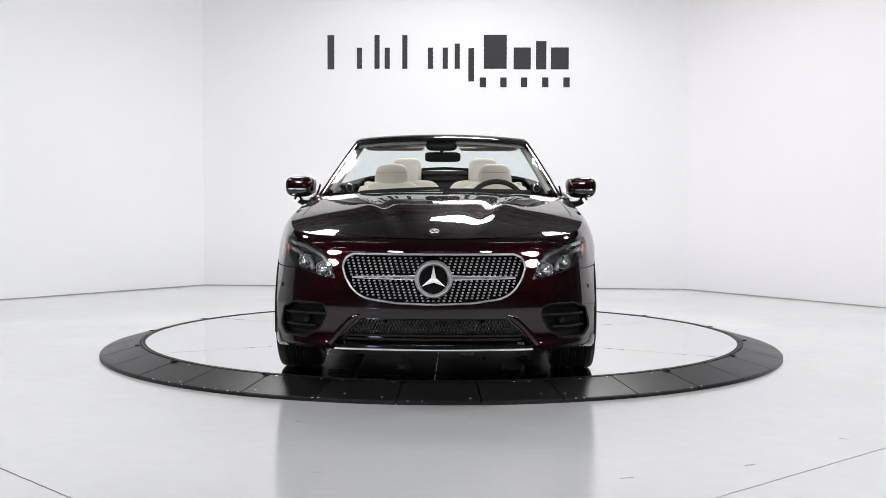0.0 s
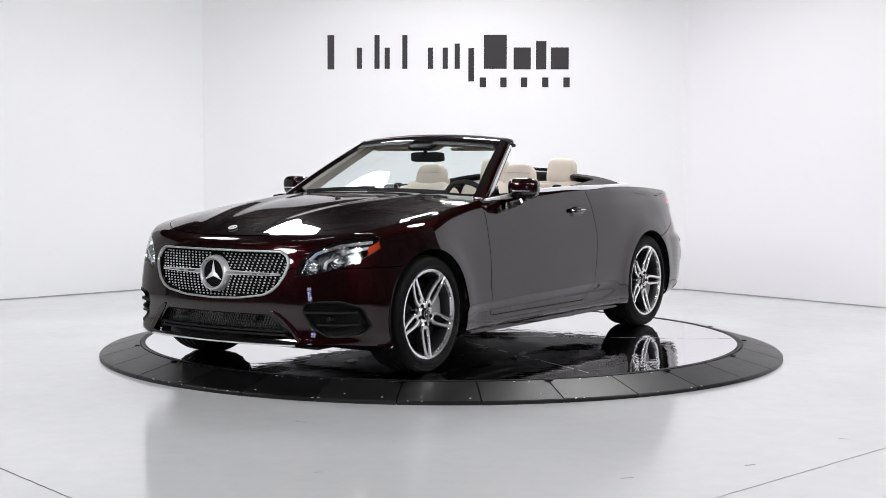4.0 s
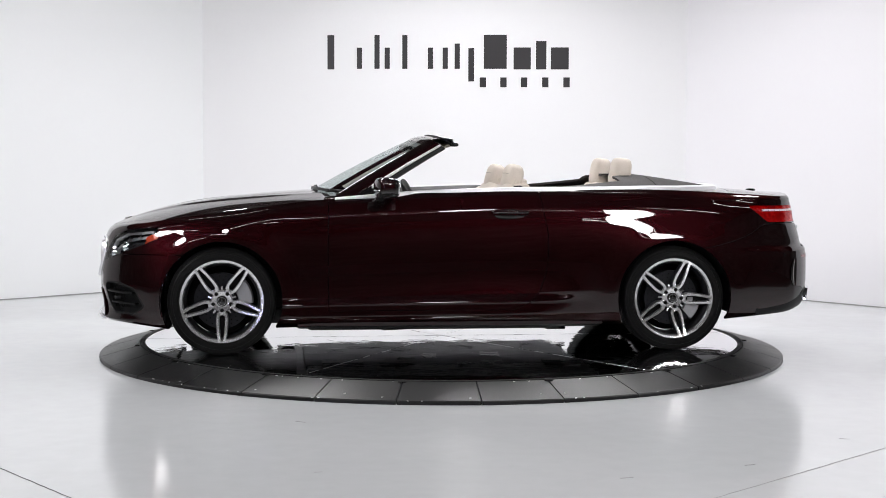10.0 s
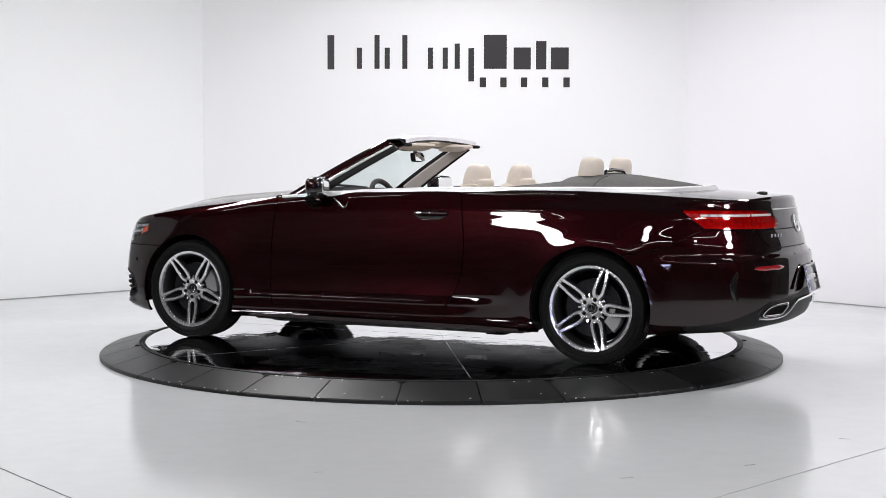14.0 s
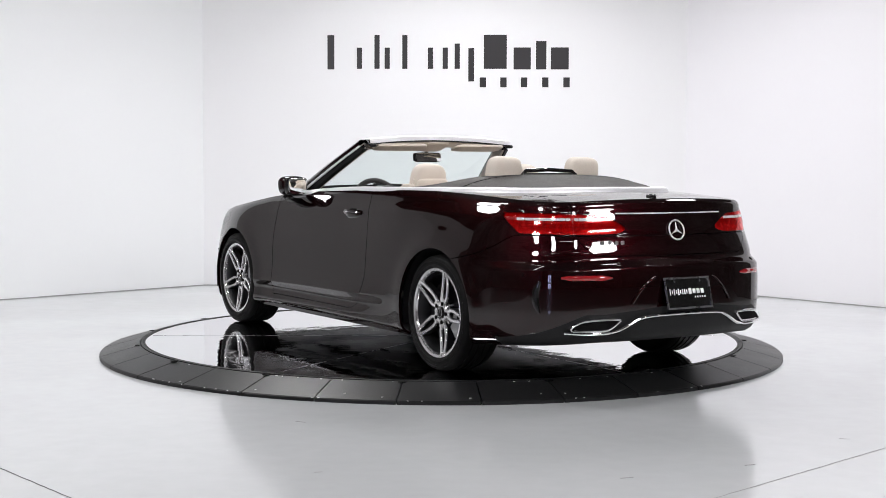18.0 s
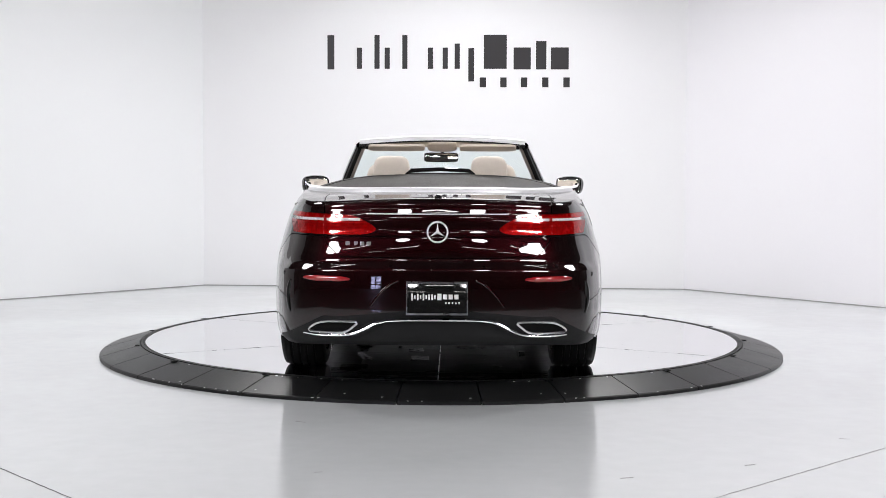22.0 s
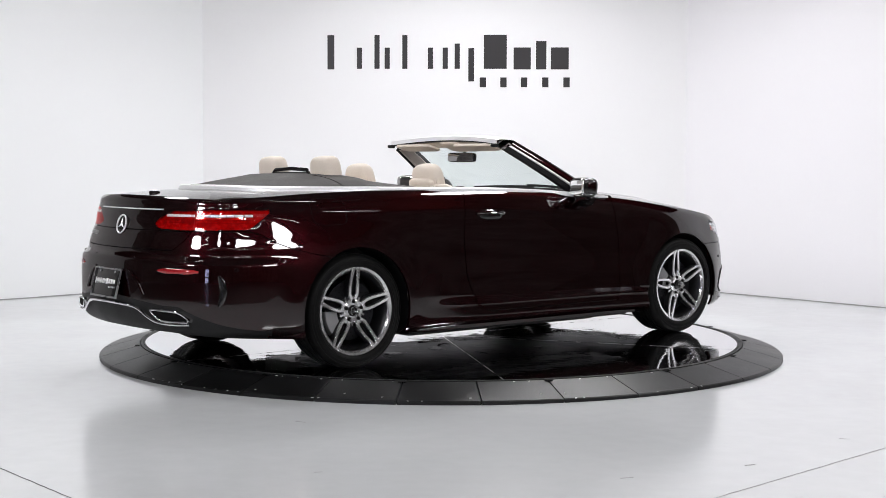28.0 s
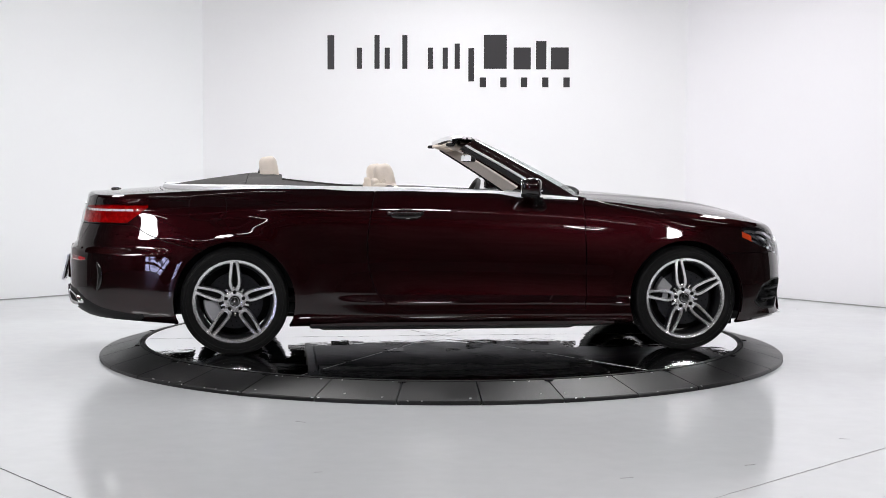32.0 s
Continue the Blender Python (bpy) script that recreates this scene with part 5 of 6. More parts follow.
    for sg in (1, -1):
        ring = [(0.408, 0.371), (0.425, 0.377), (0.58, 0.374), (0.630, 0.362), (0.672, 0.334), (0.672, 0.320), (0.645, 0.313), (0.51, 0.313), (0.47, 0.320), (0.44, 0.344)]
        pts = []
        for (a, b), (c, d) in zip(ring, ring[1:] + ring[:1]):
            for t in (0, 0.5):
                y, z = a + (c - a) * t, b + (d - b) * t
                pts.append(Vector((dx(sg * y, z) - 0.006, sg * y, z)))
        pts = [(pts[i - 1] + pts[i] * 2 + pts[(i + 1) % len(pts)]) / 4 for i in range(len(pts))]
        bm = bmesh.new()
        sweep(bm, pts, [(-0.0065, -0.03), (0.0065, -0.03), (0.0065, 0.004), (0.003, 0.007), (-0.003, 0.007), (-0.0065, 0.004)], closed=True, up=(-1, 0.15 * sg, 0))
        pipe = part("tail_pipe", bm, CHROME, car, "chrome trapezoid tail pipe")
        # flat black face across the mouth stands in for the pipe's shaded hollow
        bm = bmesh.new()
        bm.faces.new([bm.verts.new(p + Vector((-0.001, 0, 0))) for p in pts])
        part("pipe_inside", bm, JOINT, pipe, smooth=False)
    bm = bmesh.new()
    path = [(0.70, 0.306), (0.62, 0.299), (0.50, 0.299), (0.43, 0.310), (0.37, 0.338), (0.32, 0.366), (0.27, 0.382), (0.18, 0.388), (0.0, 0.390)]
    full = path + [(-y, z) for y, z in path[-2::-1]]
    pts = []
    for (a, b), (c, d) in zip(full, full[1:]):
        for t in (0, 0.33, 0.67):
            y, z = a + (c - a) * t, b + (d - b) * t
            pts.append(Vector((dx(y, z) - 0.007, y, z)))
    pts = [pts[0]] + [(pts[i - 1] + pts[i] * 2 + pts[i + 1]) / 4 for i in range(1, len(pts) - 1)] + [pts[-1]]
    sweep(bm, pts, circle(0.0085, 8), up=(-1, 0, 0.1))
    part("diffuser_strip", bm, CHROME, car, "chrome line across the diffuser")
    # parking sensors, aerial
    for y in (-0.62, -0.24, 0.24, 0.62):
        bm = bmesh.new()
        x = bx(y, 0.655)
        revolve(bm, [(0, x - 0.003), (0.009, x - 0.003), (0.011, x + 0.004)], "x", 14, (0, y, 0.655))
        part("parking_sensor", bm, PAINT, car)
    bm = bmesh.new()
    pillow(bm, (-2.25, 0, float(top_z(np.array(-2.25), np.array(0.0))) + 0.004), (0.034, 0.020, 0.010), 0.7)
    part("aerial", bm, BLACKGLOSS, car, "small black fin")


def windscreen(car):
    base = lambda s: Vector((0.865 - 0.115 * abs(s) ** 2.2, 0.765 * s, 1.012 - 0.038 * s * s))
    topp = lambda s: Vector((0.160 - 0.045 * abs(s) ** 2.2, 0.572 * s, 1.372 - 0.030 * s * s))
    n = 20
    rows = []
    for j in range(9):
        t = j / 8
        row = []
        for i in range(n + 1):
            s = -1 + 2 * i / n
            p = base(s).lerp(topp(s), t)
            p += Vector((0.35, 0, 0.7)).normalized() * 0.010 * math.sin(math.pi * t) * (1 - 0.3 * s * s)
            row.append(p)
        rows.append(row)
    bm = loft(bmesh.new(), rows)
    ws = part("windscreen", bm, SCREEN, car, "clear raked windscreen")
    ws.visible_shadow = False
    for sg in (1, -1):
        # painted pillar
        def pil(t, dx=0.0, dy=0.0, dz=0.0):
            p = base(sg * 1.0).lerp(topp(sg * 1.0), t) + Vector((0.35, 0, 0.7)).normalized() * 0.008 * math.sin(math.pi * t)
            return p + Vector((dx, dy * sg, dz))
        ts = [-0.16 + 1.18 * i / 14 for i in range(15)]
        bm = bmesh.new()
        rows = []
        for t in ts:
            k = 1.25 - 0.25 * max(t, 0)
            rows.append([pil(t, 0.004, -0.012, 0.004), pil(t, 0.0, 0.008, 0.002), pil(t, -0.022 * k, 0.026 * k, -0.012 * k), pil(t, -0.042 * k, 0.034 * k, -0.023 * k), pil(t, -0.060 * k, 0.030 * k, -0.034 * k), pil(t, -0.060 * k, 0.0, -0.036 * k), pil(t, -0.02, -0.02, -0.02)])
        loft(bm, rows, closed=True)
        part("windscreen_pillar", bm, PAINT, car)
        bm = bmesh.new()
        rows = []
        for t in ts[2:]:
            k = 1.25 - 0.25 * max(t, 0)
            rows.append([pil(t, -0.055 * k, 0.0375 * k, -0.032 * k), pil(t, -0.063 * k, 0.0385 * k, -0.037 * k), pil(t, -0.067 * k, 0.031 * k, -0.040 * k), pil(t, -0.052 * k, 0.028 * k, -0.029 * k)])
        loft(bm, rows, closed=True)
        part("pillar_strip", bm, CHROMESATIN, car, "chrome strip")
        bm = bmesh.new()
        rows = []
        for t in ts[2:]:
            k = 1.25 - 0.25 * max(t, 0)
            rows.append([pil(t, -0.062 * k, 0.026 * k, -0.037 * k), pil(t, -0.092 * k, 0.018 * k, -0.056 * k), pil(t, -0.097 * k, -0.006, -0.060 * k), pil(t, -0.064 * k, -0.012, -0.040 * k)])
        loft(bm, rows, closed=True)
        part("pillar_seal", bm, PLASTIC, car, "black rubber seal")
        bm = bmesh.new()
        rows = []
        for t in ts[4:]:
            k = 1.25 - 0.25 * max(t, 0)
            rows.append([pil(t, -0.020, -0.020, -0.014), pil(t, -0.03, -0.040, -0.024), pil(t, -0.085 * k, -0.030, -0.055 * k), pil(t, -0.085 * k, -0.004, -0.054 * k)])
        loft(bm, rows, closed=True)
        part("pillar_trim", bm, GREIGE, car, "greige inner pillar cover")
        bm = bmesh.new()
        pillow(bm, (0.715, sg * 0.772, 0.962), (0.095, 0.030, 0.028), 0.6, Matrix.Rotation(radians(22 * sg), 3, "Z"))
        part("pillar_foot", bm, PAINT, car)
        # mirror triangle foot of the pillar
        bm = bmesh.new()
        rows = [[Vector((0.72, sg * 0.806, 0.950)), Vector((0.50, sg * 0.800, 0.985))], [Vector((0.60, sg * 0.790, 0.995)), Vector((0.50, sg * 0.780, 1.055))]]
        loft(bm, rows)
        slab(bm, 0.012)
        part("mirror_triangle", bm, BLACKGLOSS, car)
    # header
    bm = bmesh.new()
    rows = []
    for i in range(n + 1):
        s = -1 + 2 * i / n
        p = topp(s)
        e = 1.0 if abs(s) < 0.95 else 0.8
        rows.append([p + Vector((0.045, 0, -0.022)), p + Vector((0.02, 0, -0.004)), p + Vector((-0.03, 0, 0.012)), p + Vector((-0.10, 0, 0.012)), p + Vector((-0.145, 0, 0.002)), p + Vector((-0.15, 0, -0.012)), p + Vector((-0.10, 0, -0.022)), p + Vector((0.0, 0, -0.030))])
    loft(bm, rows, closed=True)
    part("header_rail", bm, PAINT, car)
    bm = bmesh.new()
    loft(bm, [[r[5] + Vector((-0.010, 0, -0.004)), r[5] + Vector((-0.012, 0, -0.011)), r[5] + Vector((0.012, 0, -0.013)), r[5] + Vector((0.010, 0, -0.003))] for r in rows], closed=True)
    part("header_seal", bm, PLASTIC, car, "black rubber seal")
    bm = bmesh.new()
    loft(bm, [[r[3] + Vector((0.01, 0, 0.010)), r[3] + Vector((0.0, 0, 0.002)), r[5] + Vector((0.004, 0, -0.002)), r[5] + Vector((-0.013, 0, -0.003)), r[4] + Vector((-0.012, 0, 0.010))] for r in rows], closed=True)
    part("header_strip", bm, CHROMESATIN, car, "bright strip along the header")
    bm = bmesh.new()
    loft(bm, [[r[7] + Vector((0.0, 0, 0.0)), r[7] + Vector((-0.02, 0, -0.030)), r[6] + Vector((-0.005, 0, -0.036)), r[5] + Vector((0.010, 0, -0.006))] for r in rows[1:-1]], closed=True)
    liner = part("header_liner", bm, LEATHER, car, "beige header lining")
    for sg in (1, -1):
        bm = bmesh.new()
        pillow(bm, (0.00, sg * 0.315, 1.306), (0.060, 0.195, 0.011), 0.3, Matrix.Rotation(radians(16), 3, "Y"))
        part("sun_visor", bm, LEATHER, car, "beige sun visor")
        bm = bmesh.new()
        pillow(bm, (-0.052, sg * 0.555, 1.318), (0.028, 0.018, 0.012), 0.6)
        part("header_latch", bm, PLASTIC, car)
    bm = bmesh.new()
    pillow(bm, (0.085, 0, 1.322), (0.085, 0.105, 0.022), 0.5, Matrix.Rotation(radians(20), 3, "Y"))
    part("roof_console", bm, LEATHER, car, "beige roof console")
    bm = bmesh.new()
    pillow(bm, (0.185, 0, 1.325), (0.075, 0.105, 0.018), 0.5, Matrix.Rotation(radians(27), 3, "Y"))
    part("camera_housing", bm, PLASTIC, car, "black camera housing behind the glass")
    bm = bmesh.new()
    pillow(bm, (0.150, 0.008, 1.240), (0.018, 0.122, 0.033), 0.35, Matrix.Rotation(radians(10), 3, "Z") @ Matrix.Rotation(radians(8), 3, "Y"))
    rv = part("rear_view_mirror", bm, PLASTIC, car, "black rear-view mirror")
    bm = bmesh.new()
    box(bm, (0.1308, 0.0046, 1.240), (0.003, 0.225, 0.052), Matrix.Rotation(radians(10), 3, "Z") @ Matrix.Rotation(radians(8), 3, "Y"), 0.001)
    part("mirror_glass", bm, MIRROR, rv)
    bm = bmesh.new()
    sweep(bm, [(0.155, 0.004, 1.25), (0.175, 0, 1.29), (0.185, 0, 1.325)], circle(0.012, 8), up=(0, 1, 0))
    part("mirror_stalk", bm, PLASTIC, rv)
    # cowl and wipers
    bm = bmesh.new()
    rows = []
    for i in range(n + 1):
        s = -1 + 2 * i / n
        p = base(s)
        rows.append([p + Vector((0.09, 0, -0.034)), p + Vector((0.02, 0, -0.012)), p + Vector((-0.02, 0, -0.006)), p + Vector((-0.10, 0, -0.03))])
    loft(bm, rows)
    slab(bm, 0.01)
    part("cowl", bm, PLASTIC, car, "black cowl panel")
    for sa, sb in ((-0.93, -0.17), (0.17, 0.93)):
        bm = bmesh.new()
        rows = []
        for t in (0.86, 0.90, 0.95, 0.99):
            rows.append([base(s).lerp(topp(s), t) + Vector((-0.012, 0, 0.004 - 0.014 * (t > 0.98))) for s in np.linspace(sa + (0.86 - t) * 0.0, sb, 12)])
        loft(bm, rows)
        slab(bm, 0.004)
        part("screen_band", bm, DARKTRIM, car, "dark band along the top of the windscreen")
    for sg in (1, -1):
        bm = bmesh.new()
        pillow(bm, (-0.46, sg * 0.675, 1.015), (0.030, 0.034, 0.040), 0.6)
        guide = part("belt_presenter", bm, PLASTIC, car, "black belt guide with a chrome ring")
        bm = bmesh.new()
        sweep(bm, [(-0.430, sg * 0.675 + 0.022 * math.cos(q), 1.022 + 0.026 * math.sin(q)) for q in (2 * math.pi * i / 20 for i in range(20))], circle(0.005, 6), closed=True, up=(1, 0, 0))
        part("guide_ring", bm, CHROME, guide)
    for y0, y1 in ((-0.50, 0.06), (0.02, 0.58)):
        bm = bmesh.new()
        pts = []
        for i in range(10):
            y = y0 + (y1 - y0) * i / 9
            pts.append(base(y / 0.765) + Vector((-0.006 - 0.03 * i / 9, 0, 0.016 + 0.012 * i / 9)))
        sweep(bm, pts, [(-0.007, -0.008), (0.007, -0.008), (0.003, 0.010), (-0.003, 0.010)])
        part("wiper", bm, PLASTIC, car, "black wiper blade")


def cock_path(off, x0, x1):
    """Left half of the cockpit's edge, from x0 back to the middle of the tail, pushed outwards by off."""
    P, s = resample([(x, y) for x, y in COCK][::1], 240)
    T = np.gradient(P, axis=0)
    T /= np.linalg.norm(T, axis=1)[:, None]
    N = np.c_[T[:, 1], -T[:, 0]]
    c = np.array((-0.5, 0.0))
    for i in range(len(P)):
        if (N[i] * (P[i] - c)).sum() < 0:
            N[i] *= -1
    Q = P + N * (off + 0.02)
    Q[-1, 1] = 0
    return [(x, y) for x, y in Q if x1 <= x <= x0 and y > -1e-6]


def belt(car):
    half = cock_path(0.016, 0.70, -3)
    pts = [Vector((x, y, float(top_z(np.array(x), np.array(y))) + 0.006)) for x, y in half if x < 0.2]
    pts = bez((0.735, 0.834, 0.976), (0.45, 0.822, 0.996), pts[0], 16)[:-1] + pts
    both = pts + [Vector((p.x, -p.y, p.z)) for p in pts[-2::-1]]
    sc = [(0.40 + 0.45 * min(1, max(0, (0.735 - p.x) / 0.35))) + 0.15 * min(1, max(0, (0.2 - p.x) / 0.6)) + 0.7 * min(1, max(0, (-1.0 - p.x) / 0.6)) for p in both]
    bm = bmesh.new()
    sweep(bm, both, [(-0.016, -0.024), (0.020, -0.024), (0.020, -0.004), (0.014, 0.008), (0.002, 0.012), (-0.012, 0.008)], scale=sc)
    part("belt_strip", bm, CHROMESATIN, car, "bright chrome strip round the open cabin")
    # inner walls of the cabin
    inner = cock_path(-0.012, 0.9, -3)
    pts = [Vector((x, y, float(top_z(np.array(x), np.array(y))) + 0.004)) for x, y in inner]
    both = pts + [Vector((p.x, -p.y, p.z)) for p in pts[-2::-1]]
    mids = [Vector((p.x, p.y * 0.95, p.z - 0.03)) for p in both]
    low = [Vector((p.x * 0.98, p.y * 0.90, 0.40)) for p in both]
    outr = [Vector((p.x, p.y * 1.02, p.z + 0.002)) for p in both]
    bm = loft(bmesh.new(), [outr, both, mids, low])
    part("cabin_lining", bm, DARKTRIM, car, "dark grey door and cabin lining")
    # folded-roof cover behind the seats, with arms along both sides
    rows = []
    nx, ny = 26, 30
    for i in range(nx + 1):
        x = -0.62 - (1.855 - 0.62) * i / nx
        e = [p for p in cock_path(-0.002, -0.3, -3)]
        ye = float(np.interp(-x, [-q[0] for q in e], [q[1] for q in e]))
        row = []
        for j in range(ny + 1):
            s = -1 + 2 * j / ny
            lift = 0.086 * max(0, min(1, (-x - 0.62) / 0.55)) ** 1.3 * max(0.0, min(1, (1.895 + x) / 0.55)) ** 0.75 * (1 - abs(s) ** 3.5)
            z = float(top_z(np.array(x), np.array(ye))) + 0.008 + lift
            row.append((x, ye * s, z))
        rows.append(row)
    bm = loft(bmesh.new(), rows)
    drop_faces(bm, lambda p: p.x > -1.17 - 0.05 * math.cos(p.y * 4) and abs(p.y) < 0.64 + 0.05 * max(0, p.x + 1.17))
    slab(bm, 0.015)
    part("roof_cover", bm, FABRIC, car, "brown-grey folded roof cover")
    for sg in (1, -1):
        bm = bmesh.new()
        row = rows[min(range(len(rows)), key=lambda i: abs(rows[i][0][0] + 1.40))]
        pts = [Vector(p) + Vector((0.02 * math.sin(4 * abs(p[1])), 0, 0.002)) for p in row if p[1] * sg > 0.30]
        sweep(bm, pts, circle(0.0025, 5))
        part("cover_seam", bm, JOINT, car, "dark seam of the roof cover")
    # wind deflector hoop behind the rear seats
    bm = bmesh.new()
    pts = [(-1.30, 0.205, 1.08), (-1.29, 0.20, 1.130), (-1.285, 0.175, 1.152), (-1.285, 0.0, 1.160), (-1.285, -0.175, 1.152), (-1.29, -0.20, 1.130), (-1.30, -0.205, 1.08)]
    sweep(bm, pts, circle(0.012, 8), up=(1, 0, 0))
    hoop = part("wind_deflector", bm, BLACKGLOSS, car, "black wind deflector hoop")
    bm = bmesh.new()
    box(bm, (-1.29, 0, 1.105), (0.006, 0.37, 0.07), bevel=0.002)
    part("deflector_net", bm, DARKTRIM, hoop)
    # parcel bulkhead and floor of the cabin
    bm = bmesh.new()
    box(bm, (-0.35, 0, 0.33), (2.1, 1.36, 0.04), bevel=0.01)
    part("cabin_floor", bm, DARKTRIM, car)
    bm = bmesh.new()
    box(bm, (-1.33, 0, 0.72), (0.06, 1.26, 0.72), Matrix.Rotation(radians(-10), 3, "Y"), 0.01)
    part("bulkhead", bm, DARKTRIM, car)


def seats(car):
    for sg in (1, -1):
        y = sg * 0.372
        lean = Matrix.Rotation(radians(-20), 3, "Y")
        bm = bmesh.new()
        pillow(bm, (-0.02, y, 0.52), (0.27, 0.255, 0.085), 0.4)
        seat = part("front_seat", bm, LEATHER, car, "cream leather front seat")
        bm = bmesh.new()
        pillow(bm, (-0.36, y, 0.775), (0.085, 0.235, 0.30), 0.42, lean, taper=-0.06)
        part("backrest", bm, LEATHER, seat)
        for s2 in (1, -1):
            bm = bmesh.new()
            pillow(bm, (-0.345, y + s2 * 0.195, 0.77), (0.10, 0.055, 0.27), 0.5, lean, taper=-0.1)
            part("side_bolster", bm, LEATHER, seat)
        bm = bmesh.new()
        pillow(bm, (-0.465, y, 1.080), (0.066, 0.122, 0.115), 0.60, Matrix.Rotation(radians(-12), 3, "Y"), taper=-0.05)
        part("headrest", bm, LEATHER, seat)
        bm = bmesh.new()
        pillow(bm, (-0.520, y, 1.050), (0.030, 0.112, 0.050), 0.45, Matrix.Rotation(radians(-12), 3, "Y"))
        part("headrest_back", bm, LEATHER, seat)
        bm = bmesh.new()
        box(bm, (-0.398, y, 1.000), (0.03, 0.115, 0.022), Matrix.Rotation(radians(-12), 3, "Y"), 0.006)
        slot = part("warm_air_vent", bm, PLASTIC, seat, "dark slot under the headrest")
        bm = bmesh.new()
        sweep(bm, [(-0.383, y - 0.058, 0.988), (-0.383, y + 0.058, 0.988), (-0.388, y + 0.058, 1.012), (-0.388, y - 0.058, 1.012)], circle(0.004, 6), closed=True, up=(1, 0, 0))
        part("vent_frame", bm, SATIN, seat)
        for s2 in (1, -1):
            bm = bmesh.new()
            revolve(bm, [(0.0, s2 * 0.004), (0.012, s2 * 0.004), (0.014, s2 * 0.006), (0.017, s2 * 0.006), (0.019, 0)], "y", 20, (-0.480, y + s2 * 0.118, 1.078))
            part("headrest_button", bm, LEATHER, seat)
        for dz in (-0.035, 0.03):
            bm = bmesh.new()
            rr = Matrix.Rotation(radians(-12), 3, "Y")
            sweep(bm, [Vector((-0.465, y, 1.092)) + rr @ Vector((0.0615 * (1 - 0.35 * abs(u) ** 4) if True else 0, 0.112 * u, dz)) for u in np.linspace(-0.92, 0.92, 13)], circle(0.0018, 5))
            part("headrest_seam", bm, SEAMTHREAD, seat)
        for u in (-0.5, 0.5):
            bm = bmesh.new()
            sweep(bm, [(-0.43 - 0.012 * k, y + u * 0.09, 0.97 + 0.02 * k) for k in range(4)], circle(0.007, 8))
            part("headrest_post", bm, CHROME, seat)
        # belt guide on the outer shoulder
        bm = bmesh.new()
        pillow(bm, (-0.50, y + sg * 0.17, 1.030), (0.055, 0.03, 0.035), 0.5)
        part("belt_guide", bm, LEATHER, seat)
        # rear seats
        y = sg * 0.295
        bm = bmesh.new()
        pillow(bm, (-0.90, y, 0.56), (0.25, 0.26, 0.09), 0.4)
        rear = part("rear_seat", bm, LEATHER, car, "cream leather rear seat")
        bm = bmesh.new()
        pillow(bm, (-1.16, y, 0.80), (0.09, 0.27, 0.27), 0.4, Matrix.Rotation(radians(-14), 3, "Y"))
        part("backrest", bm, LEATHER, rear)
        bm = bmesh.new()
        pillow(bm, (-1.225, y, 1.135), (0.062, 0.112, 0.104), 0.50, Matrix.Rotation(radians(-8), 3, "Y"), taper=-0.04)
        part("headrest", bm, LEATHER, rear)
    # dashboard, wheel
    bm = bmesh.new()
    rows = []
    for i in range(21):
        s = -1 + 2 * i / 20
        hump = 0.035 * math.exp(-((s * 0.72 - 0.37) / 0.16) ** 2)
        e = 0.04 * s * s
        rows.append([(0.86 - 0.22 * s * s, 0.70 * s, 0.975), (0.66, 0.72 * s, 0.985 - e), (0.48, 0.72 * s, 0.985 + hump - e), (0.40, 0.72 * s, 0.965 + hump * 0.8 - e), (0.38, 0.72 * s, 0.90 - e), (0.42, 0.70 * s, 0.74)])
    loft(bm, rows)
    dash = part("dashboard", bm, DARKTRIM, car, "dark grey dashboard")
    bm = bmesh.new()
    box(bm, (0.395, 0.18, 0.935), (0.02, 0.62, 0.10), Matrix.Rotation(radians(-10), 3, "Y"), 0.006)
    part("display", bm, BLACKGLOSS, dash, "wide black display")
    for y in (-0.12, -0.04, 0.04, 0.12, -0.62, 0.66):
        bm = bmesh.new()
        revolve(bm, [(0.0, 0.372), (0.026, 0.372), (0.030, 0.366), (0.034, 0.370), (0.034, 0.40)], "x", 20, (0, y, 0.83 if abs(y) < 0.5 else 0.88))
        part("air_vent", bm, SATIN, dash)
    c = Vector((0.19, 0.372, 0.908))
    tilt = Matrix.Rotation(radians(-66), 3, "Y")
    bm = bmesh.new()
    pts = [c + tilt @ Vector((0.185 * math.cos(a), 0.185 * math.sin(a), 0)) for a in (2 * math.pi * i / 40 for i in range(40))]
    sweep(bm, pts, circle(0.018, 8), closed=True, up=tuple(tilt @ Vector((0, 0, 1))))
    sw = part("steering_wheel", bm, DARKTRIM, car, "black leather steering wheel")
    bm = bmesh.new()
    pillow(bm, c, (0.06, 0.07, 0.022), 0.6, tilt)
    part("airbag_pad", bm, DARKTRIM, sw)
    for a in (math.pi / 2, -math.pi / 2, math.pi):
        bm = bmesh.new()
        sweep(bm, [c + tilt @ Vector((0.05 * math.cos(a), 0.05 * math.sin(a), 0)), c + tilt @ Vector((0.18 * math.cos(a), 0.18 * math.sin(a), 0))], [(-0.018, -0.006), (0.018, -0.006), (0.018, 0.006), (-0.018, 0.006)], up=tuple(tilt @ Vector((0, 0, 1))))
        part("spoke", bm, SATIN, sw)
    bm = bmesh.new()
    box(bm, (-0.05, 0, 0.56), (0.9, 0.20, 0.30), bevel=0.04)
    part("centre_console", bm, DARKTRIM, car)


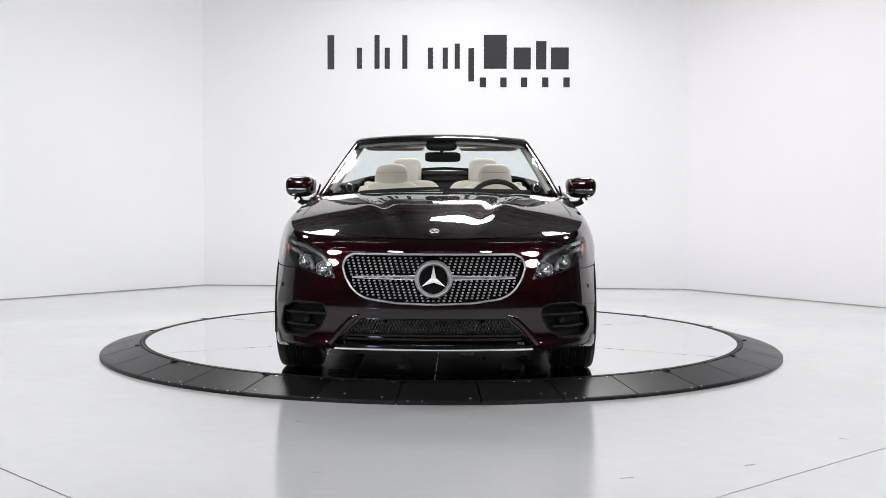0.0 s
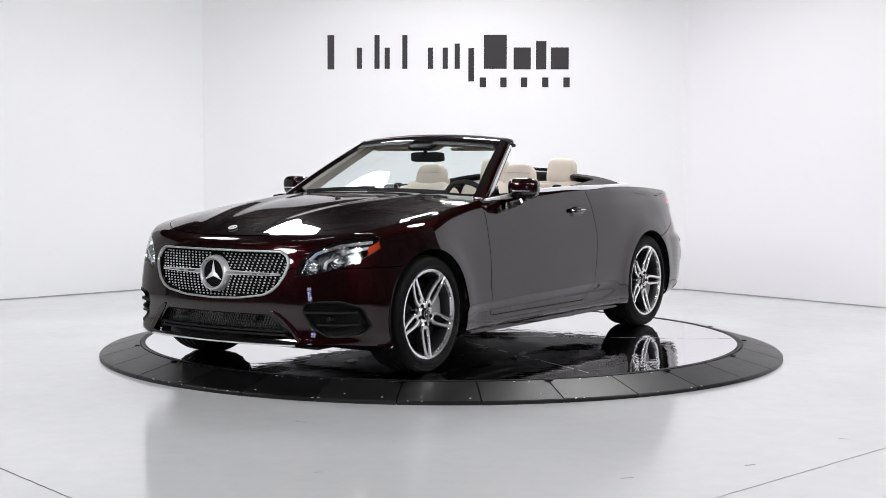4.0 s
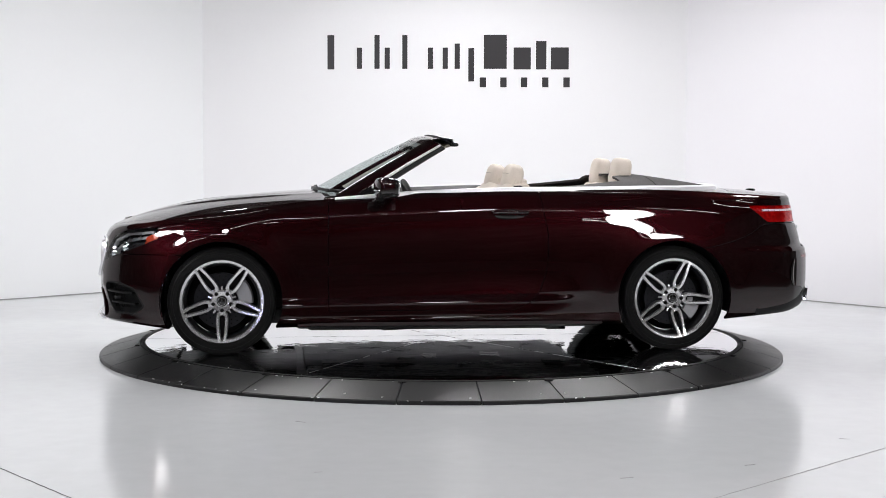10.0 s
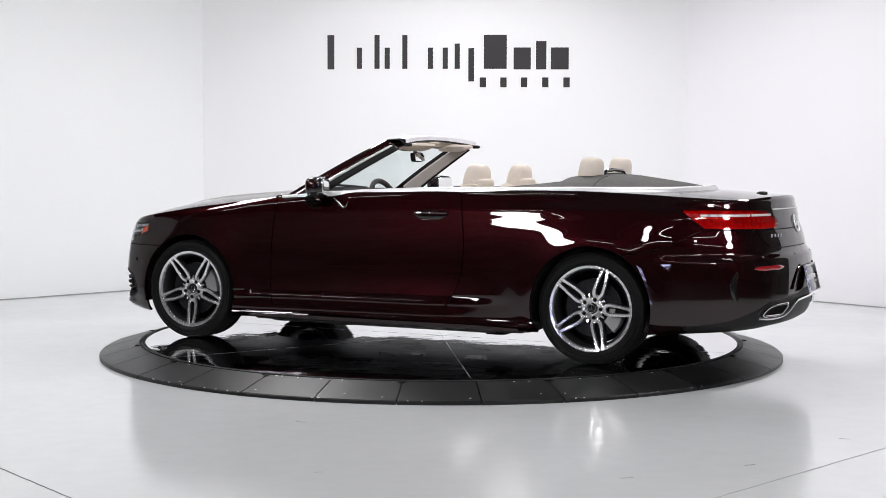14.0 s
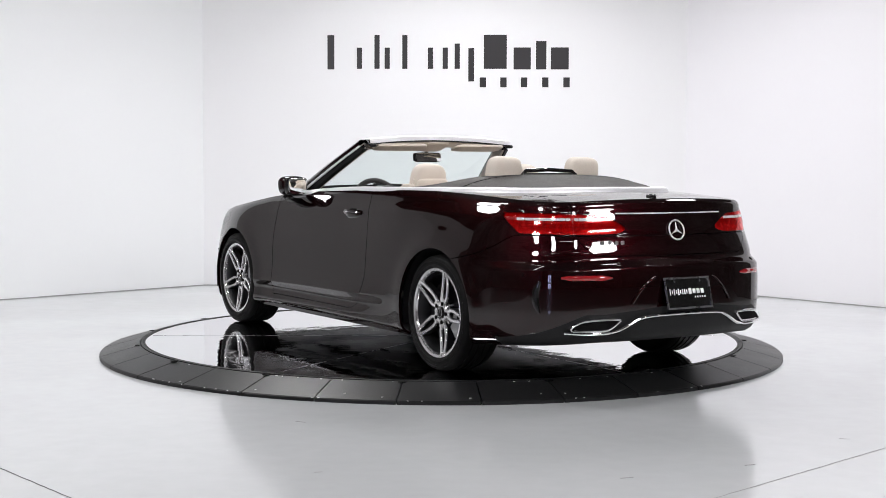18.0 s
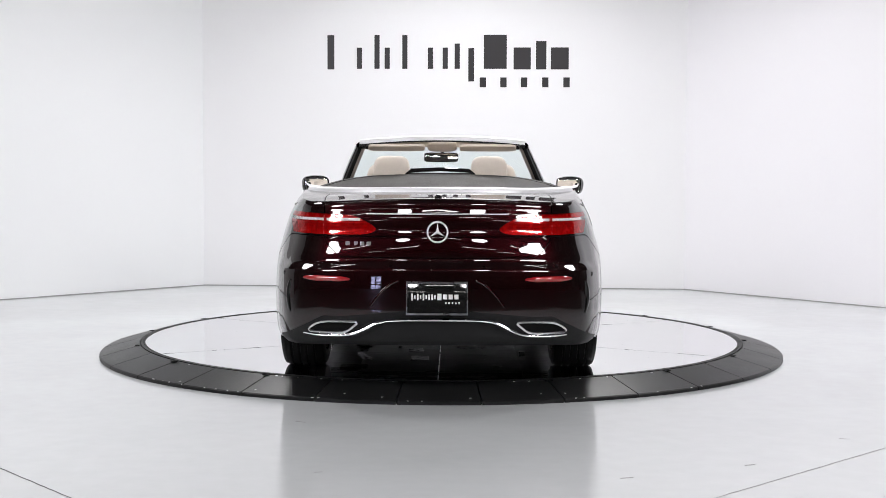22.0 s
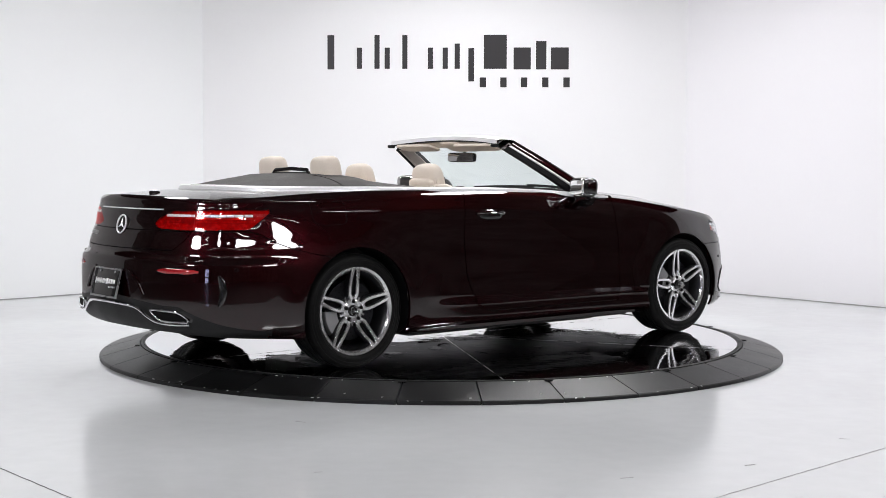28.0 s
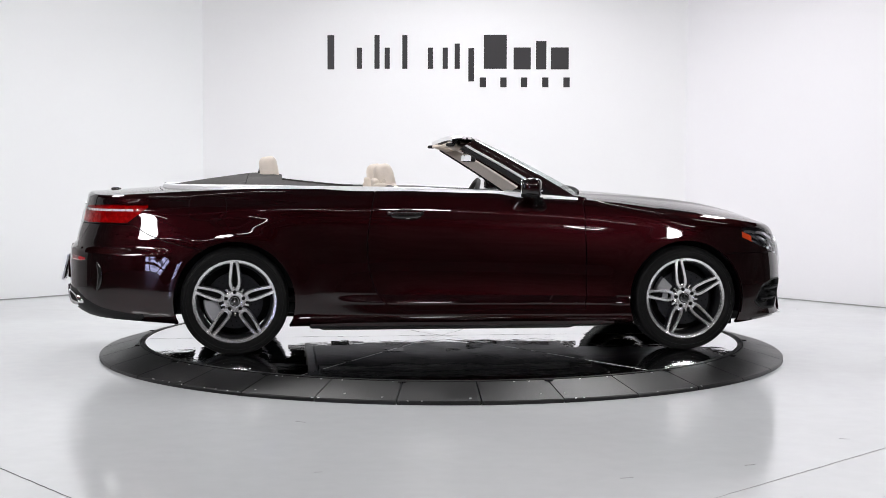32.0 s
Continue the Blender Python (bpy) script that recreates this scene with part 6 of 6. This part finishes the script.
def sides(car, panels):
    doors = panels["door"]
    for sg, door in ((1, doors[0]), (-1, doors[1])):
        # mirrors
        c = Vector((0.425, sg * 0.925, 1.040))
        turn = Matrix.Rotation(radians(14 * sg), 3, "Z")
        back = turn @ Vector((-1, 0, 0))
        bm = bmesh.new()
        pillow(bm, c, (0.062, 0.098, 0.068), 0.66, turn, taper=0.05)
        top = bm
        split(top, lambda p: p.z - 1.022)
        low = take(top, lambda fc: mid(fc).z < 1.022)
        drop_faces(top, lambda p: p.z < 1.022)
        mir = part("door_mirror", top, PAINT, door, "burgundy door mirror with black base")
        part("mirror_base", low, BLACKGLOSS, mir)
        bm = bmesh.new()
        pillow(bm, c + back * 0.040, (0.026, 0.092, 0.063), 0.5, turn, taper=0.05)
        part("mirror_rim", bm, BLACKGLOSS, mir)
        bm = bmesh.new()
        pillow(bm, c + back * 0.063, (0.006, 0.082, 0.054), 0.42, turn, taper=0.05)
        part("mirror_glass", bm, MIRROR, mir)
        bm = bmesh.new()
        pts = [c + turn @ Vector((0.061 * (1 - (abs(u) / 0.95) ** 3) ** 0.5, sg * 0.096 * u, -0.014)) for u in np.linspace(-0.6, 0.9, 11)]
        sweep(bm, pts, circle(0.005, 6))
        part("indicator_strip", bm, SATIN, mir)
        bm = bmesh.new()
        sweep(bm, [(0.49, sg * 0.845, 0.935), (0.48, sg * 0.885, 0.938), (0.465, sg * 0.92, 0.950), (0.46, sg * 0.95, 0.975)], [(-0.040, -0.018), (0.040, -0.018), (0.034, 0.016), (-0.034, 0.016)], scale=[1.15, 1.0, 0.85, 0.8])
        part("mirror_arm", bm, BLACKGLOSS, mir)
        # handle
        bm = bmesh.new()
        pillow(bm, (-0.375, sg * 0.868, 0.872), (0.105, 0.018, 0.036), 0.8)
        part("handle_cup", bm, BLACKGLOSS, door)
        bm = bmesh.new()
        pts = [(-0.375 + 0.115 * u, sg * (0.878 + 0.022 * (1 - u * u)), 0.884 + 0.003 * (1 - u * u)) for u in np.linspace(-1, 1, 15)]
        sweep(bm, pts, [(-0.008, -0.015), (0.008, -0.013), (0.010, 0.004), (0.004, 0.014), (-0.006, 0.013)], scale=[0.6] + [1.0] * 13 + [0.6])
        hd = part("door_handle", bm, PAINT, door)
        bm = bmesh.new()
        sweep(bm, [Vector(p) + Vector((0, sg * 0.010, 0.0)) for p in pts], circle(0.007, 8, 0.7), scale=[0.6] + [1.0] * 13 + [0.6])
        part("handle_strip", bm, CHROME, hd, "chrome strip")
        # sill blade
        bm = bmesh.new()
        pts = [(x, sg * (0.874 + 0.006 * math.sin((x + 1.0) * 1.6)), 0.188) for x in np.linspace(-0.97, 0.97, 30)]
        sweep(bm, pts, [(-0.012, -0.012), (0.012, -0.012), (0.012, 0.008), (-0.012, 0.010)])
        part("sill_blade", bm, PAINT, car)
    # round sensors on the bumper flanks
    for panel, x, z in (("front_bumper", 1.93, 0.52), ("rear_bumper", -2.20, 0.60)):
        near = [v.co for v in panels[panel].data.vertices if abs(v.co.x - x) < 0.06 and abs(v.co.z - z) < 0.06]
        for sg in (1, -1):
            v = min((q for q in near if q.y * sg > 0), key=lambda q: (q.x - x) ** 2 + (q.z - z) ** 2)
            bm = bmesh.new()
            nrm = Vector((0.45 if x > 0 else -0.45, sg * 0.9, 0)).normalized()
            u = nrm.cross(Vector((0, 0, 1))).normalized()
            sweep(bm, [v + nrm * 0.001 + (u * math.cos(a) + Vector((0, 0, 1)) * math.sin(a)) * 0.010 for a in (2 * math.pi * i / 16 for i in range(16))], circle(0.0015, 5), closed=True, up=tuple(nrm))
            part("flank_sensor", bm, JOINT, panels[panel])
    # fuel flap on the right
    ob = panels["body"].data
    vs = [v.co for v in ob.vertices if v.co.y < -0.6 and -2.0 < v.co.x < -1.1 and v.co.z > 0.7]
    bm = bmesh.new()
    pts = []
    for i in range(48):
        a = 2 * math.pi * i / 48
        ca, sa = math.cos(a), math.sin(a)
        x, z = -1.60 + 0.115 * math.copysign(abs(ca) ** 0.45, ca), 0.915 + 0.075 * math.copysign(abs(sa) ** 0.45, sa)
        v = min(vs, key=lambda q: (q.x - x) ** 2 + (q.z - z) ** 2)
        pts.append(Vector((x, v.y - 0.0005, z)))
    pts = [(pts[i - 1] + pts[i] * 2 + pts[(i + 1) % 48]) / 4 for i in range(48)]
    sweep(bm, pts, circle(0.0016, 5), closed=True, up=(0, 1, 0))
    part("fuel_flap_joint", bm, JOINT, car, "thin dark joint of the fuel flap")


def tonneau(car, panels):
    """Joint of the rear deck panel on both sides, and the high brake light."""
    vs = [v.co for v in panels["body"].data.vertices if v.co.y > 0.6 and -2.1 < v.co.x < -1.1 and v.co.z > 0.85]
    for sg in (1, -1):
        pts = []
        for i, x in enumerate(np.linspace(-1.30, -1.95, 22)):
            k = i / 21
            drop = 0.052 * min(1.0, k / 0.07) * (1 - 0.55 * max(0.0, (k - 0.75) / 0.25))
            z = float(top_z(np.array(x), np.array(0.80))) - drop
            v = min(vs, key=lambda q: (q.x - x) ** 2 + (q.z - z) ** 2)
            pts.append(Vector((x, sg * (v.y + 0.0004), z)))
        pts = [pts[0]] + [(pts[i - 1] + pts[i] * 2 + pts[i + 1]) / 4 for i in range(1, 21)] + [pts[-1]]
        bm = bmesh.new()
        sweep(bm, pts, circle(0.0017, 5), up=(0, 1, 0))
        part("deck_joint", bm, JOINT, car, "thin dark joint of the rear deck panel")
    rear = [(x, y) for x, y in cock_path(0.020, -1.6, -3) if y < 0.21]
    line = [Vector((x, y, float(top_z(np.array(x), np.array(y))) + 0.019)) for x, y in rear]
    both = line + [Vector((p.x, -p.y, p.z)) for p in line[-2::-1]]
    bm = bmesh.new()
    sweep(bm, both, [(-0.012, -0.012), (0.012, -0.012), (0.010, 0.004), (-0.010, 0.004)])
    lamp = part("high_brake_light", bm, SATIN, car, "pale ribbed brake light on the deck")
    for i in range(3, len(both) - 3, 2):
        bm = bmesh.new()
        box(bm, both[i] + Vector((-0.004, 0, 0.003)), (0.022, 0.004, 0.005))
        part("light_rib", bm, RIMDARK, lamp)


def underbody(car):
    bm = bmesh.new()
    box(bm, (0.0, 0, 0.205), (1.95, 1.62, 0.11), bevel=0.02)
    ub = part("underbody", bm, PLASTIC, car, "black underbody trays")
    trays = [((1.46, 0, 0.205), (1.05, 1.06, 0.10)), ((-1.55, 0, 0.28), (1.20, 1.10, 0.12)), ((0.0, 0.0, 0.170), (1.84, 1.06, 0.10))]
    trays += [((0.08 * sg, sg * 0.62, 0.178), (1.66, 0.20, 0.10)) for sg in (1, -1)]
    for c, d in trays:
        bm = bmesh.new()
        box(bm, c, d, bevel=0.03)
        part("tray", bm, PLASTIC, ub)
    rnd = random.Random(4)
    for i in range(30):
        bm = bmesh.new()
        x, y = rnd.uniform(-1.7, 1.7), rnd.uniform(-0.6, 0.6)
        z = (0.124 if abs(x) < 0.85 else (0.180 if x > 0 else 0.215)) - rnd.uniform(-0.006, 0.002)
        box(bm, (x, y, z), (rnd.uniform(0.06, 0.35), rnd.uniform(0.02, 0.14), 0.02), Matrix.Rotation(rnd.choice((0, 0, 0.3, -0.4, 1.57)), 3, "Z"), 0.006, 1)
        part("heat_shield", bm, rnd.choice((JOINT, PLASTIC, PLASTIC, STEEL, PLASTIC)), ub)
    bm = bmesh.new()
    for x in (XF, XR):
        sweep(bm, [(x, -0.70, 0.30), (x, 0.70, 0.30)], circle(0.04, 8))
    part("axle", bm, JOINT, ub)
    for sg in (1, -1):
        bm = bmesh.new()
        sweep(bm, [(0.9, sg * 0.22, 0.20), (-0.9, sg * 0.22, 0.20), (-1.5, sg * 0.35, 0.22), (-2.2, sg * 0.5, 0.30)], circle(0.035, 8))
        part("exhaust", bm, JOINT, ub)
    bm = bmesh.new()
    box(bm, (1.78, 0, 0.45), (0.03, 1.5, 0.6), bevel=0.01)
    box(bm, (-2.05, 0, 0.58), (0.03, 1.3, 0.45), bevel=0.01)
    part("bulkheads", bm, JOINT, ub)

studio()
lights()
plate = turntable()
wall_sign()
car = new("car")
tagged(car, "dark burgundy open-top convertible with cream seats on the turntable", "car")
holes, panels = body_shell(car)
front_end(car, holes, panels)
rear_end(car, holes, panels)
windscreen(car)
belt(car)
seats(car)
sides(car, panels)
tonneau(car, panels)
underbody(car)
for wx in (XF, XR):
    for sd in (1, -1):
        wheel(car, wx, sd)
motions(car, plate)
